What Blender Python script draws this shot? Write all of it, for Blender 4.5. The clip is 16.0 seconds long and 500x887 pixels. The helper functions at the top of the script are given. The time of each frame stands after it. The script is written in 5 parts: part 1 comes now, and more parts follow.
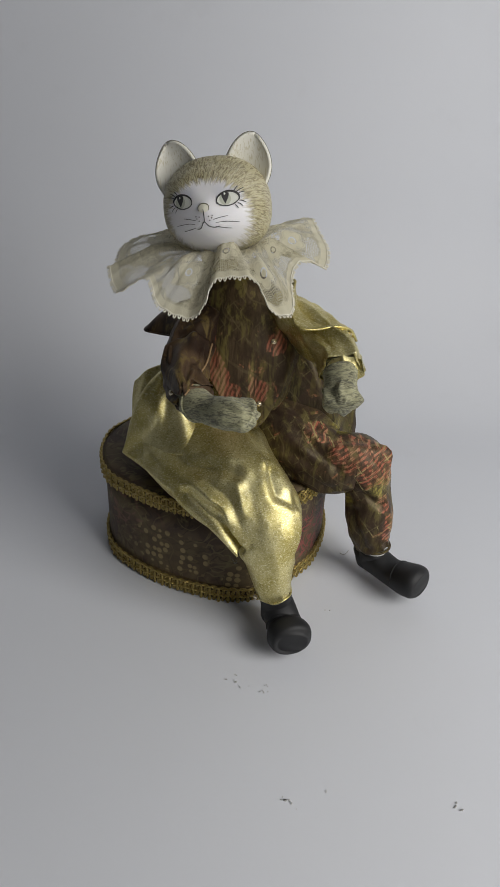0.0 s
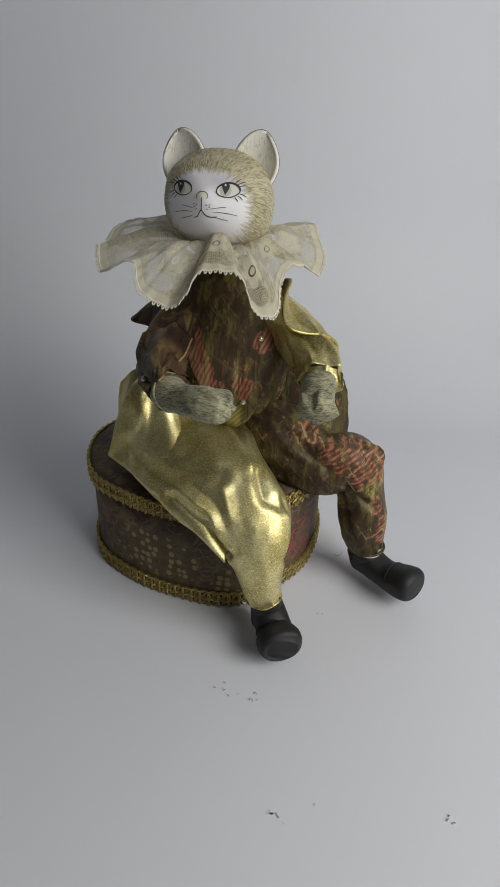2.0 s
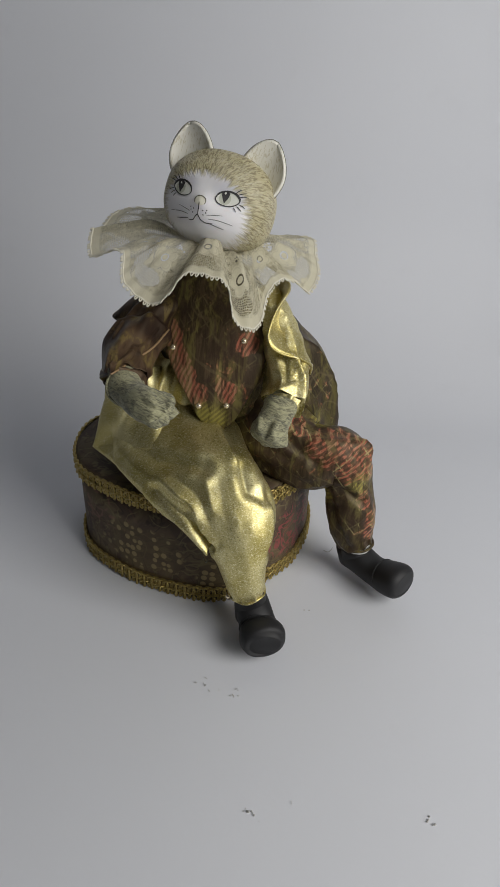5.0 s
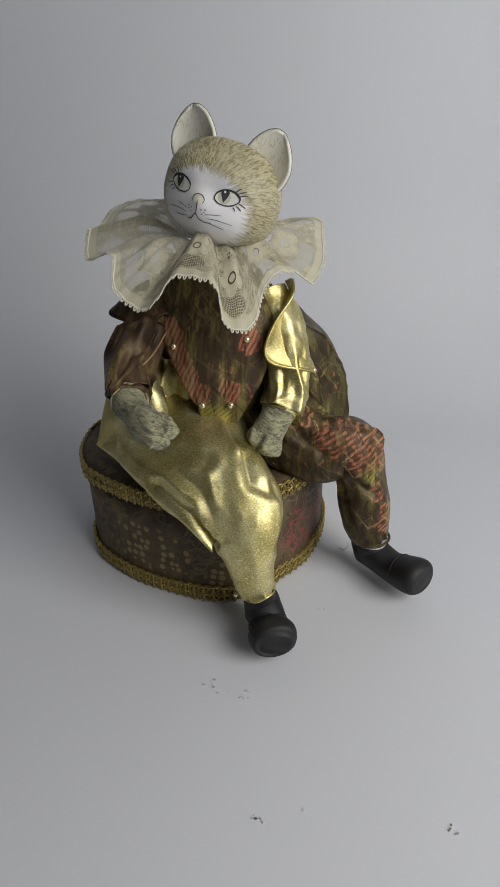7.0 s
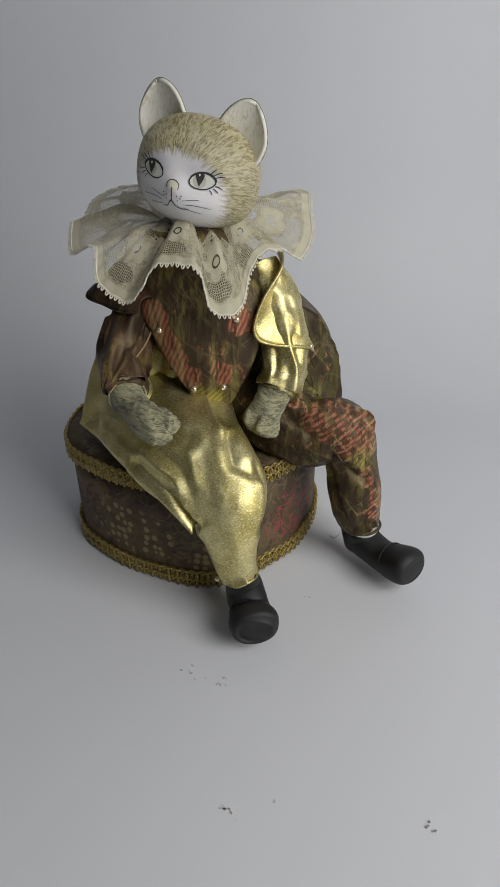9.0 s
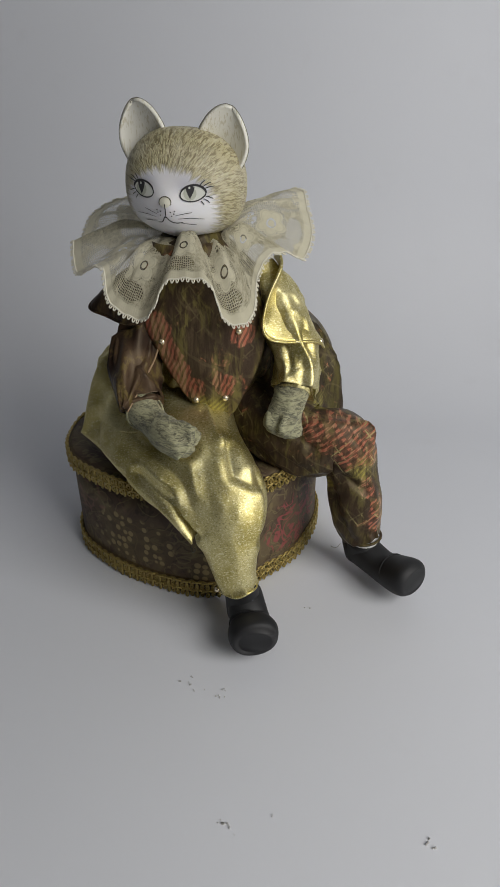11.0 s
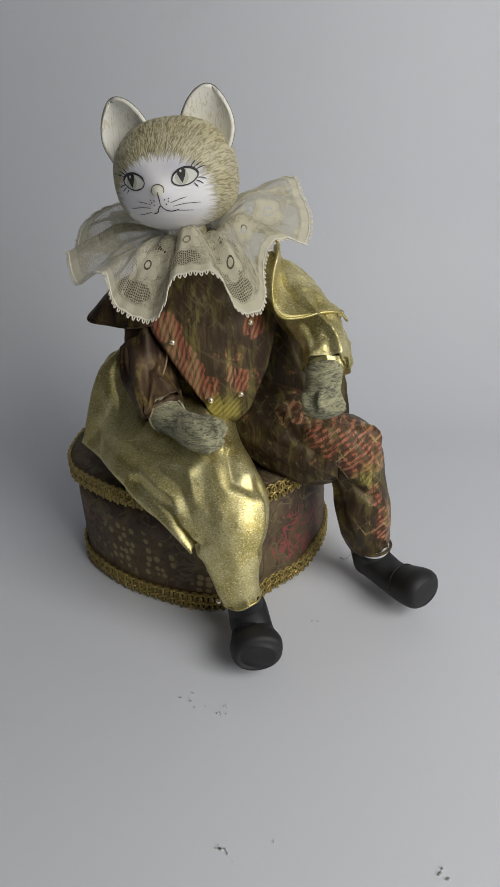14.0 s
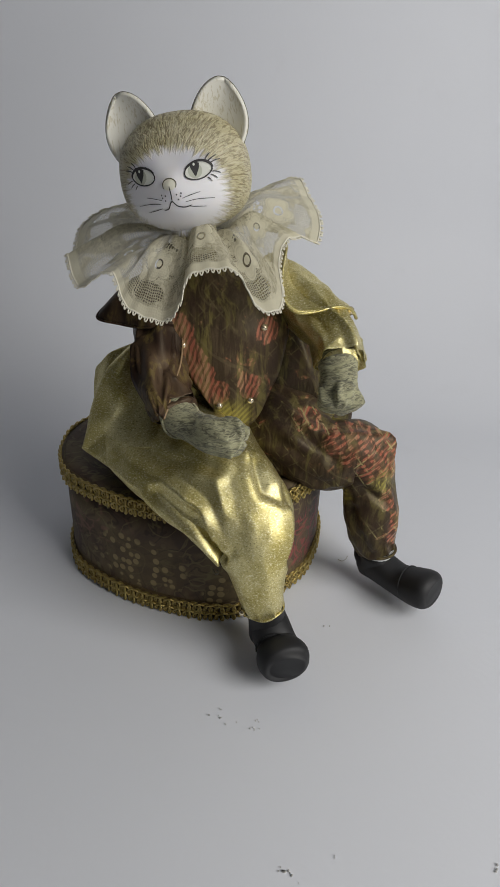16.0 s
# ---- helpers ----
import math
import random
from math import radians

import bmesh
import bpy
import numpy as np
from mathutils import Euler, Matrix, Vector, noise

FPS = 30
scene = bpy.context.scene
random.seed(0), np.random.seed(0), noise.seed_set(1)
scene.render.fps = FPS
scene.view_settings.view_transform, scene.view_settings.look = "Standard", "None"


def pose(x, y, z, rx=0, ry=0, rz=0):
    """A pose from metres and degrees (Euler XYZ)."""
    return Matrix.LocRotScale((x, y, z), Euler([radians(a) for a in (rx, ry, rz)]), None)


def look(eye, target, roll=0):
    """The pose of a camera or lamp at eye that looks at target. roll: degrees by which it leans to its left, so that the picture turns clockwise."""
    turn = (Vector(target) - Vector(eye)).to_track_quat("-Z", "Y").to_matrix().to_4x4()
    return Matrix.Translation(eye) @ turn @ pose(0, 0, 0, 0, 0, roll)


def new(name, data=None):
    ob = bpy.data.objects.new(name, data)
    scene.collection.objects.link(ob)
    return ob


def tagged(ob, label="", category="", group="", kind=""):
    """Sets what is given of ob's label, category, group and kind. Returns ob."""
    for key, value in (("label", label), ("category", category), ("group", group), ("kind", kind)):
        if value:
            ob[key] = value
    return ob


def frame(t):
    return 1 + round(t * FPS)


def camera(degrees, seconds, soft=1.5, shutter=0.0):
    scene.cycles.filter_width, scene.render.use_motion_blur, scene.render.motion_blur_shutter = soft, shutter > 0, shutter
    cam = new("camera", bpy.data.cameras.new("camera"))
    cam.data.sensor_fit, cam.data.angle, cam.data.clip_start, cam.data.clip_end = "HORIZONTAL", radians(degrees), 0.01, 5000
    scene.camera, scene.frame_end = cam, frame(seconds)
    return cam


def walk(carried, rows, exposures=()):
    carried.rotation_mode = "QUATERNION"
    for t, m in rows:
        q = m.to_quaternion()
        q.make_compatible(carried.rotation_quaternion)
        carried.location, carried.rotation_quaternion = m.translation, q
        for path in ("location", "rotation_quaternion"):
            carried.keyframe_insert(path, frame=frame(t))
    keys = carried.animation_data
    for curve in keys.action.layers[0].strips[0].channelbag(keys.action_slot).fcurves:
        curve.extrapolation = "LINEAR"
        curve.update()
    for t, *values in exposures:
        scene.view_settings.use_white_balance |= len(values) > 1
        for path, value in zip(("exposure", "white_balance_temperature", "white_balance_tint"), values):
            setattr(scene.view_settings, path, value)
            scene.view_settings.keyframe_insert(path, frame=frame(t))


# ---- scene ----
cam = camera(49.0, 16.0)
PATH = [
    (0, (0.0, -0.276, 0.23), (0.094, 1.479, -0.723), 3.3),
    (0.5, (0.005, -0.271, 0.23), (0.071, 1.464, -0.762), 3.0),
    (1, (0.009, -0.271, 0.23), (0.094, 1.471, -0.75), 3.0),
    (1.5, (0.01, -0.273, 0.226), (0.083, 1.485, -0.726), 2.6),
    (2, (0.01, -0.267, 0.231), (0.082, 1.475, -0.748), 2.3),
    (2.5, (0.011, -0.269, 0.23), (0.1, 1.479, -0.738), 2.5),
    (3, (0.012, -0.27, 0.23), (0.108, 1.478, -0.738), 2.7),
    (3.5, (0.016, -0.275, 0.223), (0.092, 1.488, -0.718), 2.1),
    (4, (0.019, -0.269, 0.226), (0.08, 1.474, -0.752), 2.4),
    (6.5, (0.026, -0.264, 0.217), (0.02, 1.486, -0.751), 0.8),
    (7, (0.033, -0.262, 0.213), (-0.021, 1.501, -0.731), -0.9),
    (7.5, (0.033, -0.258, 0.214), (0.027, 1.5, -0.739), 0.4),
    (8, (0.035, -0.259, 0.209), (-0.021, 1.499, -0.742), -0.1),
    (8.5, (0.038, -0.258, 0.207), (-0.012, 1.491, -0.761), 0.6),
    (9, (0.045, -0.257, 0.202), (-0.047, 1.497, -0.755), -0.4),
    (11.5, (0.047, -0.256, 0.204), (-0.065, 1.515, -0.719), -0.2),
    (12, (0.051, -0.256, 0.195), (-0.109, 1.53, -0.69), -1.3),
    (12.5, (0.053, -0.252, 0.201), (-0.112, 1.514, -0.723), -1.6),
    (13, (0.056, -0.254, 0.194), (-0.122, 1.542, -0.668), -2.2),
    (13.5, (0.057, -0.253, 0.195), (-0.112, 1.541, -0.673), -2.1),
    (14, (0.055, -0.252, 0.195), (-0.125, 1.539, -0.678), -2.2),
    (14.5, (0.047, -0.247, 0.197), (-0.138, 1.533, -0.694), -2.2),
    (15, (0.031, -0.242, 0.203), (-0.041, 1.51, -0.759), -0.1),
    (15.5, (0.026, -0.249, 0.195), (0.003, 1.545, -0.689), 0.0),
    (16, (0.006, -0.243, 0.2), (0.139, 1.532, -0.712), 2.3),
]
EXPOSURES = [(0, -0.08), (3, -0.12), (6.5, -0.17), (9, -0.18), (12, -0.18), (14.5, -0.12), (16, -0.07)]
walk(cam, [(t, look(eye, target, roll)) for t, eye, target, roll in PATH], EXPOSURES)

# ---- light ----
world = bpy.data.worlds.new("room_air")
world.use_nodes = True
world.node_tree.nodes["Background"].inputs[0].default_value = (0.80, 0.86, 1.0, 1)
world.node_tree.nodes["Background"].inputs[1].default_value = 0.045
scene.world = world


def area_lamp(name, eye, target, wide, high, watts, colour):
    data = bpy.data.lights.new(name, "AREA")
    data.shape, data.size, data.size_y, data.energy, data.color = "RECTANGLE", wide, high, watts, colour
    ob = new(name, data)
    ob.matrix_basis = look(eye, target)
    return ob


# Added soft panel with no source in view: key light from the right.
area_lamp("unseen_side_lamp", (0.58, -0.46, 0.50), (0.02, -0.03, 0.06), 0.54, 0.54, 6.2, (1.0, 0.98, 0.95))
# Added overhead fill, unseen, to lift the shaded areas.
area_lamp("unseen_top_fill", (0.1, -0.8, 2.12), (0.05, -0.2, 0.0), 0.7, 0.7, 1.5, (0.93, 0.96, 1.0))
scene.view_settings.exposure = 0.0


# ---- materials ----
class Nodes:
    """A short way to write node trees."""

    def __init__(self, name):
        self.mat = bpy.data.materials.new(name)
        self.mat.use_nodes = True
        self.tree = self.mat.node_tree
        self.bsdf = self.tree.nodes["Principled BSDF"]
        self.coord = self.tree.nodes.new("ShaderNodeTexCoord")

    def put(self, socket, value):
        if isinstance(value, bpy.types.NodeSocket):
            self.tree.links.new(value, socket)
        elif isinstance(value, tuple) and len(value) == 3 and socket.type == "RGBA":
            socket.default_value = (*value, 1)
        else:
            socket.default_value = value

    def math(self, op, a, b=0.0, c=0.0, clamp=False):
        n = self.tree.nodes.new("ShaderNodeMath")
        n.operation, n.use_clamp = op, clamp
        for i, v in enumerate((a, b, c)):
            self.put(n.inputs[i], v)
        return n.outputs[0]

    def space(self, which="Object", scale=(1, 1, 1), turn=(0, 0, 0), shift=(0, 0, 0)):
        n = self.tree.nodes.new("ShaderNodeMapping")
        self.put(n.inputs["Vector"], self.coord.outputs[which])
        n.inputs["Scale"].default_value = scale
        n.inputs["Rotation"].default_value = [radians(a) for a in turn]
        n.inputs["Location"].default_value = shift
        return n.outputs[0]

    def noise(self, vector, scale, detail=3.0, rough=0.5, distortion=0.0):
        n = self.tree.nodes.new("ShaderNodeTexNoise")
        self.put(n.inputs["Vector"], vector)
        n.inputs["Scale"].default_value, n.inputs["Detail"].default_value = scale, detail
        n.inputs["Roughness"].default_value, n.inputs["Distortion"].default_value = rough, distortion
        return n.outputs["Fac"]

    def cells(self, vector, scale, feature="F1", jitter=1.0):
        n = self.tree.nodes.new("ShaderNodeTexVoronoi")
        n.feature = feature
        self.put(n.inputs["Vector"], vector)
        n.inputs["Scale"].default_value, n.inputs["Randomness"].default_value = scale, jitter
        return n.outputs["Distance"]

    def wave(self, vector, scale, distortion=0.0, detail=2.0, axis="X", kind="BANDS"):
        n = self.tree.nodes.new("ShaderNodeTexWave")
        n.wave_type = kind
        n.bands_direction = axis
        self.put(n.inputs["Vector"], vector)
        n.inputs["Scale"].default_value, n.inputs["Distortion"].default_value = scale, distortion
        n.inputs["Detail"].default_value = detail
        return n.outputs["Fac"]

    def step(self, value, low, high):
        n = self.tree.nodes.new("ShaderNodeMapRange")
        n.interpolation_type = "SMOOTHSTEP"
        self.put(n.inputs["Value"], value)
        n.inputs["From Min"].default_value, n.inputs["From Max"].default_value = low, high
        return n.outputs[0]

    def mix(self, fac, a, b, blend="MIX"):
        n = self.tree.nodes.new("ShaderNodeMix")
        n.data_type, n.blend_type = "RGBA", blend
        self.put(n.inputs[0], fac)
        self.put(n.inputs[6], a)
        self.put(n.inputs[7], b)
        return n.outputs[2]

    def split(self, vector):
        n = self.tree.nodes.new("ShaderNodeSeparateXYZ")
        self.put(n.inputs[0], vector)
        return n.outputs[0], n.outputs[1], n.outputs[2]

    def join(self, x, y, z):
        n = self.tree.nodes.new("ShaderNodeCombineXYZ")
        for i, v in enumerate((x, y, z)):
            self.put(n.inputs[i], v)
        return n.outputs[0]

    def bump(self, height, strength, distance):
        n = self.tree.nodes.new("ShaderNodeBump")
        self.put(n.inputs["Height"], height)
        n.inputs["Strength"].default_value, n.inputs["Distance"].default_value = strength, distance
        self.put(self.bsdf.inputs["Normal"], n.outputs[0])

    def set(self, **kw):
        for k, v in kw.items():
            self.put(self.bsdf.inputs[k.replace("_", " ")], v)
        return self.mat


def mat_paper():
    n = Nodes("white_paper")
    o = n.space()
    tone = n.mix(n.noise(o, 3.0, 4), (0.69, 0.71, 0.755), (0.75, 0.765, 0.805))
    tone = n.mix(n.math("MULTIPLY", n.step(n.noise(o, 22.0, 5, 0.6), 0.60, 0.78), 0.12), tone, (0.58, 0.58, 0.60))
    n.bump(n.noise(o, 350.0, 3), 0.08, 0.0006)
    return n.set(Base_Color=tone, Roughness=0.62)


def mat_gold():
    n = Nodes("gold_lame")
    o = n.space()
    grain = n.noise(n.space(scale=(1, 1, 1.6)), 1150.0, 3, 0.75)
    weave = n.noise(n.space(scale=(1, 1, 5), turn=(20, 30, 10)), 700.0, 2, 0.6)
    patch_tone = n.noise(o, 55.0, 4, 0.6)
    # Pale highlights, darker areas and sparkle are put into the colour at random.
    tone = n.mix(n.step(patch_tone, 0.3, 0.7), (0.53, 0.445, 0.145), (0.82, 0.745, 0.395))
    tone = n.mix(n.math("MULTIPLY", n.step(grain, 0.54, 0.64), 0.80), tone, (1.0, 0.96, 0.70))
    tone = n.mix(n.math("MULTIPLY", n.step(grain, 0.44, 0.34), 0.62), tone, (0.18, 0.130, 0.025))
    n.bump(n.math("ADD", grain, n.math("MULTIPLY", weave, 0.8)), 0.22, 0.0005)
    return n.set(Base_Color=tone, Metallic=0.92, Roughness=n.math("MULTIPLY_ADD", patch_tone, 0.22, 0.33))


def mat_print(name, dark, olive, patches, pitch, cross, gilt=(), slant=40):
    """Brown satin with olive brush strokes, hatched coral patches, gilt patches and fine plaid lines."""
    n = Nodes(name)
    o = n.space(turn=(20, 35, 15))
    x, y, z = n.split(n.coord.outputs["Object"])

    def near(spots):
        place = 0.0
        for px, py, pz, size in spots:
            dx, dy, dz = (n.math("SUBTRACT", v, p) for v, p in ((x, px), (y, py), (z, pz)))
            d = n.math("SQRT", n.math("ADD", n.math("MULTIPLY", dx, dx), n.math("ADD", n.math("MULTIPLY", dy, dy), n.math("MULTIPLY", dz, dz))))
            place = n.math("MAXIMUM", place, n.math("SUBTRACT", 1.0, n.math("DIVIDE", d, size)))
        return n.math("ADD", place, n.math("MULTIPLY", n.math("SUBTRACT", n.noise(o, 130.0, 3, 0.6, 0.8), 0.5), 1.0))

    arcs = n.wave(n.space(turn=(30, 20, 60)), 40.0, 6.0, 1.0)
    streak = n.noise(n.space(scale=(1.0, 1.0, 0.16), turn=(10, 52, 25)), 190.0, 4, 0.6, 0.5)
    brush = n.noise(n.space(scale=(1.0, 1.0, 0.14), turn=(15, 40, 20)), 480.0, 3, 0.65, 0.6)
    big = n.noise(o, 48.0, 3, 0.5, 1.2)
    tone = n.mix(n.step(brush, 0.40, 0.66), dark, tuple(c * 1.9 for c in dark))
    tone = n.mix(n.math("MULTIPLY", n.step(streak, 0.47, 0.60), n.step(brush, 0.28, 0.54)), tone, olive)
    tone = n.mix(n.math("MULTIPLY", n.step(arcs, 0.965, 0.998), 0.20), tone, (0.25, 0.20, 0.10))
    tone = n.mix(n.math("MULTIPLY", n.step(big, 0.52, 0.64), 0.7), tone, (0.042, 0.025, 0.019))
    wide_a = n.wave(n.space(turn=(0, 38, 0)), 62.0, 0.9, 1.0)
    wide_b = n.wave(n.space(turn=(0, -50, 0)), 55.0, 0.9, 1.0)
    line_a = n.wave(n.space(turn=(0, slant, 0)), pitch, 4.0, 3.0)
    line_b = n.wave(n.space(turn=(0, -48, 0)), pitch * 1.1, 2.0, 2.0)
    bars = n.step(line_a, 0.30, 0.62)
    cells = n.math("MULTIPLY", n.step(n.math("MAXIMUM", wide_a, wide_b), 0.52, 0.72), n.math("SUBTRACT", 1.0, n.math("MULTIPLY", n.step(line_b, 0.70, 0.92), 0.7)))
    bars = n.math("MULTIPLY_ADD", bars, 0.72, 0.28)
    hatch = n.math("MULTIPLY", bars, n.math("ADD", 1.0 - cross, n.math("MULTIPLY", cells, cross))) if cross > 0 else bars
    coral = n.math("MULTIPLY", n.step(near(patches), 0.10, 0.24), n.math("MULTIPLY", hatch, n.step(brush, 0.28, 0.50)))
    tone = n.mix(n.math("MULTIPLY", coral, 0.82), tone, n.mix(n.step(streak, 0.42, 0.62), (0.46, 0.140, 0.085), (0.52, 0.28, 0.16)))
    if gilt:
        shine = n.math("MULTIPLY", n.step(near(gilt), 0.05, 0.75), n.math("ADD", 0.45, n.math("MULTIPLY", n.step(line_b, 0.4, 0.7), 0.5)))
        tone = n.mix(n.math("MULTIPLY", shine, n.step(brush, 0.30, 0.52)), tone, (0.38, 0.33, 0.075))
    plaid = n.math("MAXIMUM", n.step(wide_a, 0.93, 0.985), n.math("MULTIPLY", n.step(wide_b, 0.95, 0.99), 0.8))
    plaid = n.math("MULTIPLY", plaid, n.math("MULTIPLY", n.step(n.noise(o, 70.0, 3, 0.6, 1.0), 0.50, 0.62), n.step(brush, 0.30, 0.50)))
    inside = n.math("MAXIMUM", n.math("MULTIPLY", n.step(near(patches), -0.05, 0.20), cross), 0.14)
    tone = n.mix(n.math("MULTIPLY", plaid, inside), tone, (0.42, 0.37, 0.16))
    thread = n.noise(n.space(scale=(1, 1, 6)), 1500.0, 2, 0.6)
    tone = n.mix(n.math("MULTIPLY", n.step(thread, 0.55, 0.75), 0.10), tone, (0.28, 0.23, 0.13))
    n.bump(thread, 0.2, 0.0003)
    return n.set(Base_Color=tone, Roughness=0.40, Sheen_Weight=0.0, Specular_IOR_Level=0.28, Specular_Tint=(1.0, 0.90, 0.62, 1))


def mat_satin():
    n = Nodes("brown_satin")
    o = n.space(turn=(15, 25, 40))
    tone = n.mix(n.step(n.wave(o, 16.0, 9.0, 3.0), 0.4, 0.95), (0.026, 0.015, 0.011), (0.072, 0.045, 0.027))
    tone = n.mix(n.step(n.noise(o, 60.0, 3), 0.58, 0.70), tone, (0.085, 0.036, 0.024))
    streak = n.noise(n.space(scale=(1.0, 1.0, 0.18), turn=(10, 30, 25)), 170.0, 4, 0.6, 0.6)
    fibre = n.noise(n.space(scale=(1.0, 1.0, 0.14), turn=(15, 40, 20)), 520.0, 3, 0.65, 0.6)
    tone = n.mix(n.math("MULTIPLY", n.step(streak, 0.50, 0.64), n.step(fibre, 0.34, 0.58)), tone, (0.135, 0.098, 0.036))
    tone = n.mix(n.math("MULTIPLY", n.step(streak, 0.46, 0.34), 0.7), tone, (0.018, 0.011, 0.009))
    thread = n.noise(n.space(scale=(1, 1, 6)), 1500.0, 2, 0.6)
    n.bump(thread, 0.18, 0.0003)
    return n.set(Base_Color=tone, Roughness=0.40, Sheen_Weight=0.0, Specular_IOR_Level=0.32, Specular_Tint=(1.0, 0.82, 0.58, 1))


def mat_box_cloth():
    n = Nodes("printed_box_cloth")
    o = n.space()
    x, y, z = n.split(n.coord.outputs["Object"])
    u = n.math("MULTIPLY", n.math("ARCTAN2", y, x), 0.074)
    wall = n.join(u, z, 0.0)

    def field(cu, cz, wide, high):
        p, q = n.math("DIVIDE", n.math("SUBTRACT", u, cu), wide), n.math("DIVIDE", n.math("SUBTRACT", z, cz), high)
        d = n.math("SQRT", n.math("ADD", n.math("MULTIPLY", p, p), n.math("MULTIPLY", q, q)))
        return n.step(n.math("ADD", d, n.math("MULTIPLY", n.math("SUBTRACT", n.noise(wall, 60.0, 2), 0.5), 0.9)), 1.05, 0.85)

    def curls(scale, thin, shift):
        f = n.noise(n.space(shift=shift), scale, 2, 0.45, 1.6)
        return n.step(n.math("ABSOLUTE", n.math("SUBTRACT", f, 0.5)), thin, thin * 0.4)

    swirl = n.noise(o, 34.0, 3, 0.5, 2.2)
    tone = n.mix(n.step(swirl, 0.36, 0.64), (0.074, 0.048, 0.033), (0.128, 0.094, 0.050))
    tone = n.mix(n.math("MULTIPLY", curls(42.0, 0.030, (0.1, 0.0, 0.0)), 0.55), tone, (0.040, 0.026, 0.018))
    tone = n.mix(n.math("MULTIPLY", curls(55.0, 0.022, (0.0, 0.3, 0.2)), 0.50), tone, (0.200, 0.165, 0.075))
    dots = n.cells(wall, 205.0, "F1", 0.5)
    spotted = n.math("MAXIMUM", field(-0.150, 0.027, 0.030, 0.016), field(-0.100, 0.018, 0.016, 0.012))
    tone = n.mix(n.math("MULTIPLY", spotted, 0.5), tone, (0.094, 0.070, 0.034))
    tone = n.mix(n.math("MULTIPLY", n.math("MULTIPLY", n.step(dots, 0.42, 0.33), spotted), 0.80), tone, (0.30, 0.225, 0.105))
    rose = n.math("MULTIPLY", curls(70.0, 0.050, (0.4, 0.2, 0.1)), field(-0.045, 0.026, 0.026, 0.020))
    tone = n.mix(n.math("MULTIPLY", rose, 0.75), tone, (0.30, 0.070, 0.070))
    pale = n.math("MULTIPLY", curls(48.0, 0.045, (0.7, 0.1, 0.3)), field(-0.190, 0.044, 0.040, 0.014))
    tone = n.mix(n.math("MULTIPLY", pale, 0.5), tone, (0.24, 0.120, 0.085))
    thread = n.noise(n.space(scale=(1, 1, 5)), 1400.0, 2, 0.6)
    n.bump(n.math("ADD", thread, n.noise(o, 90.0, 3)), 0.2, 0.0005)
    return n.set(Base_Color=tone, Roughness=0.62, Specular_IOR_Level=0.3)


def mat_braid():
    n = Nodes("gold_braid")
    o = n.space()
    strand = n.noise(o, 1800.0, 2, 0.7)
    # Random dark tones put the shaded gaps between strands into the colour.
    tone = n.mix(strand, (0.10, 0.070, 0.018), (0.74, 0.57, 0.20))
    n.bump(strand, 0.6, 0.0005)
    return n.set(Base_Color=tone, Metallic=0.8, Roughness=0.36)


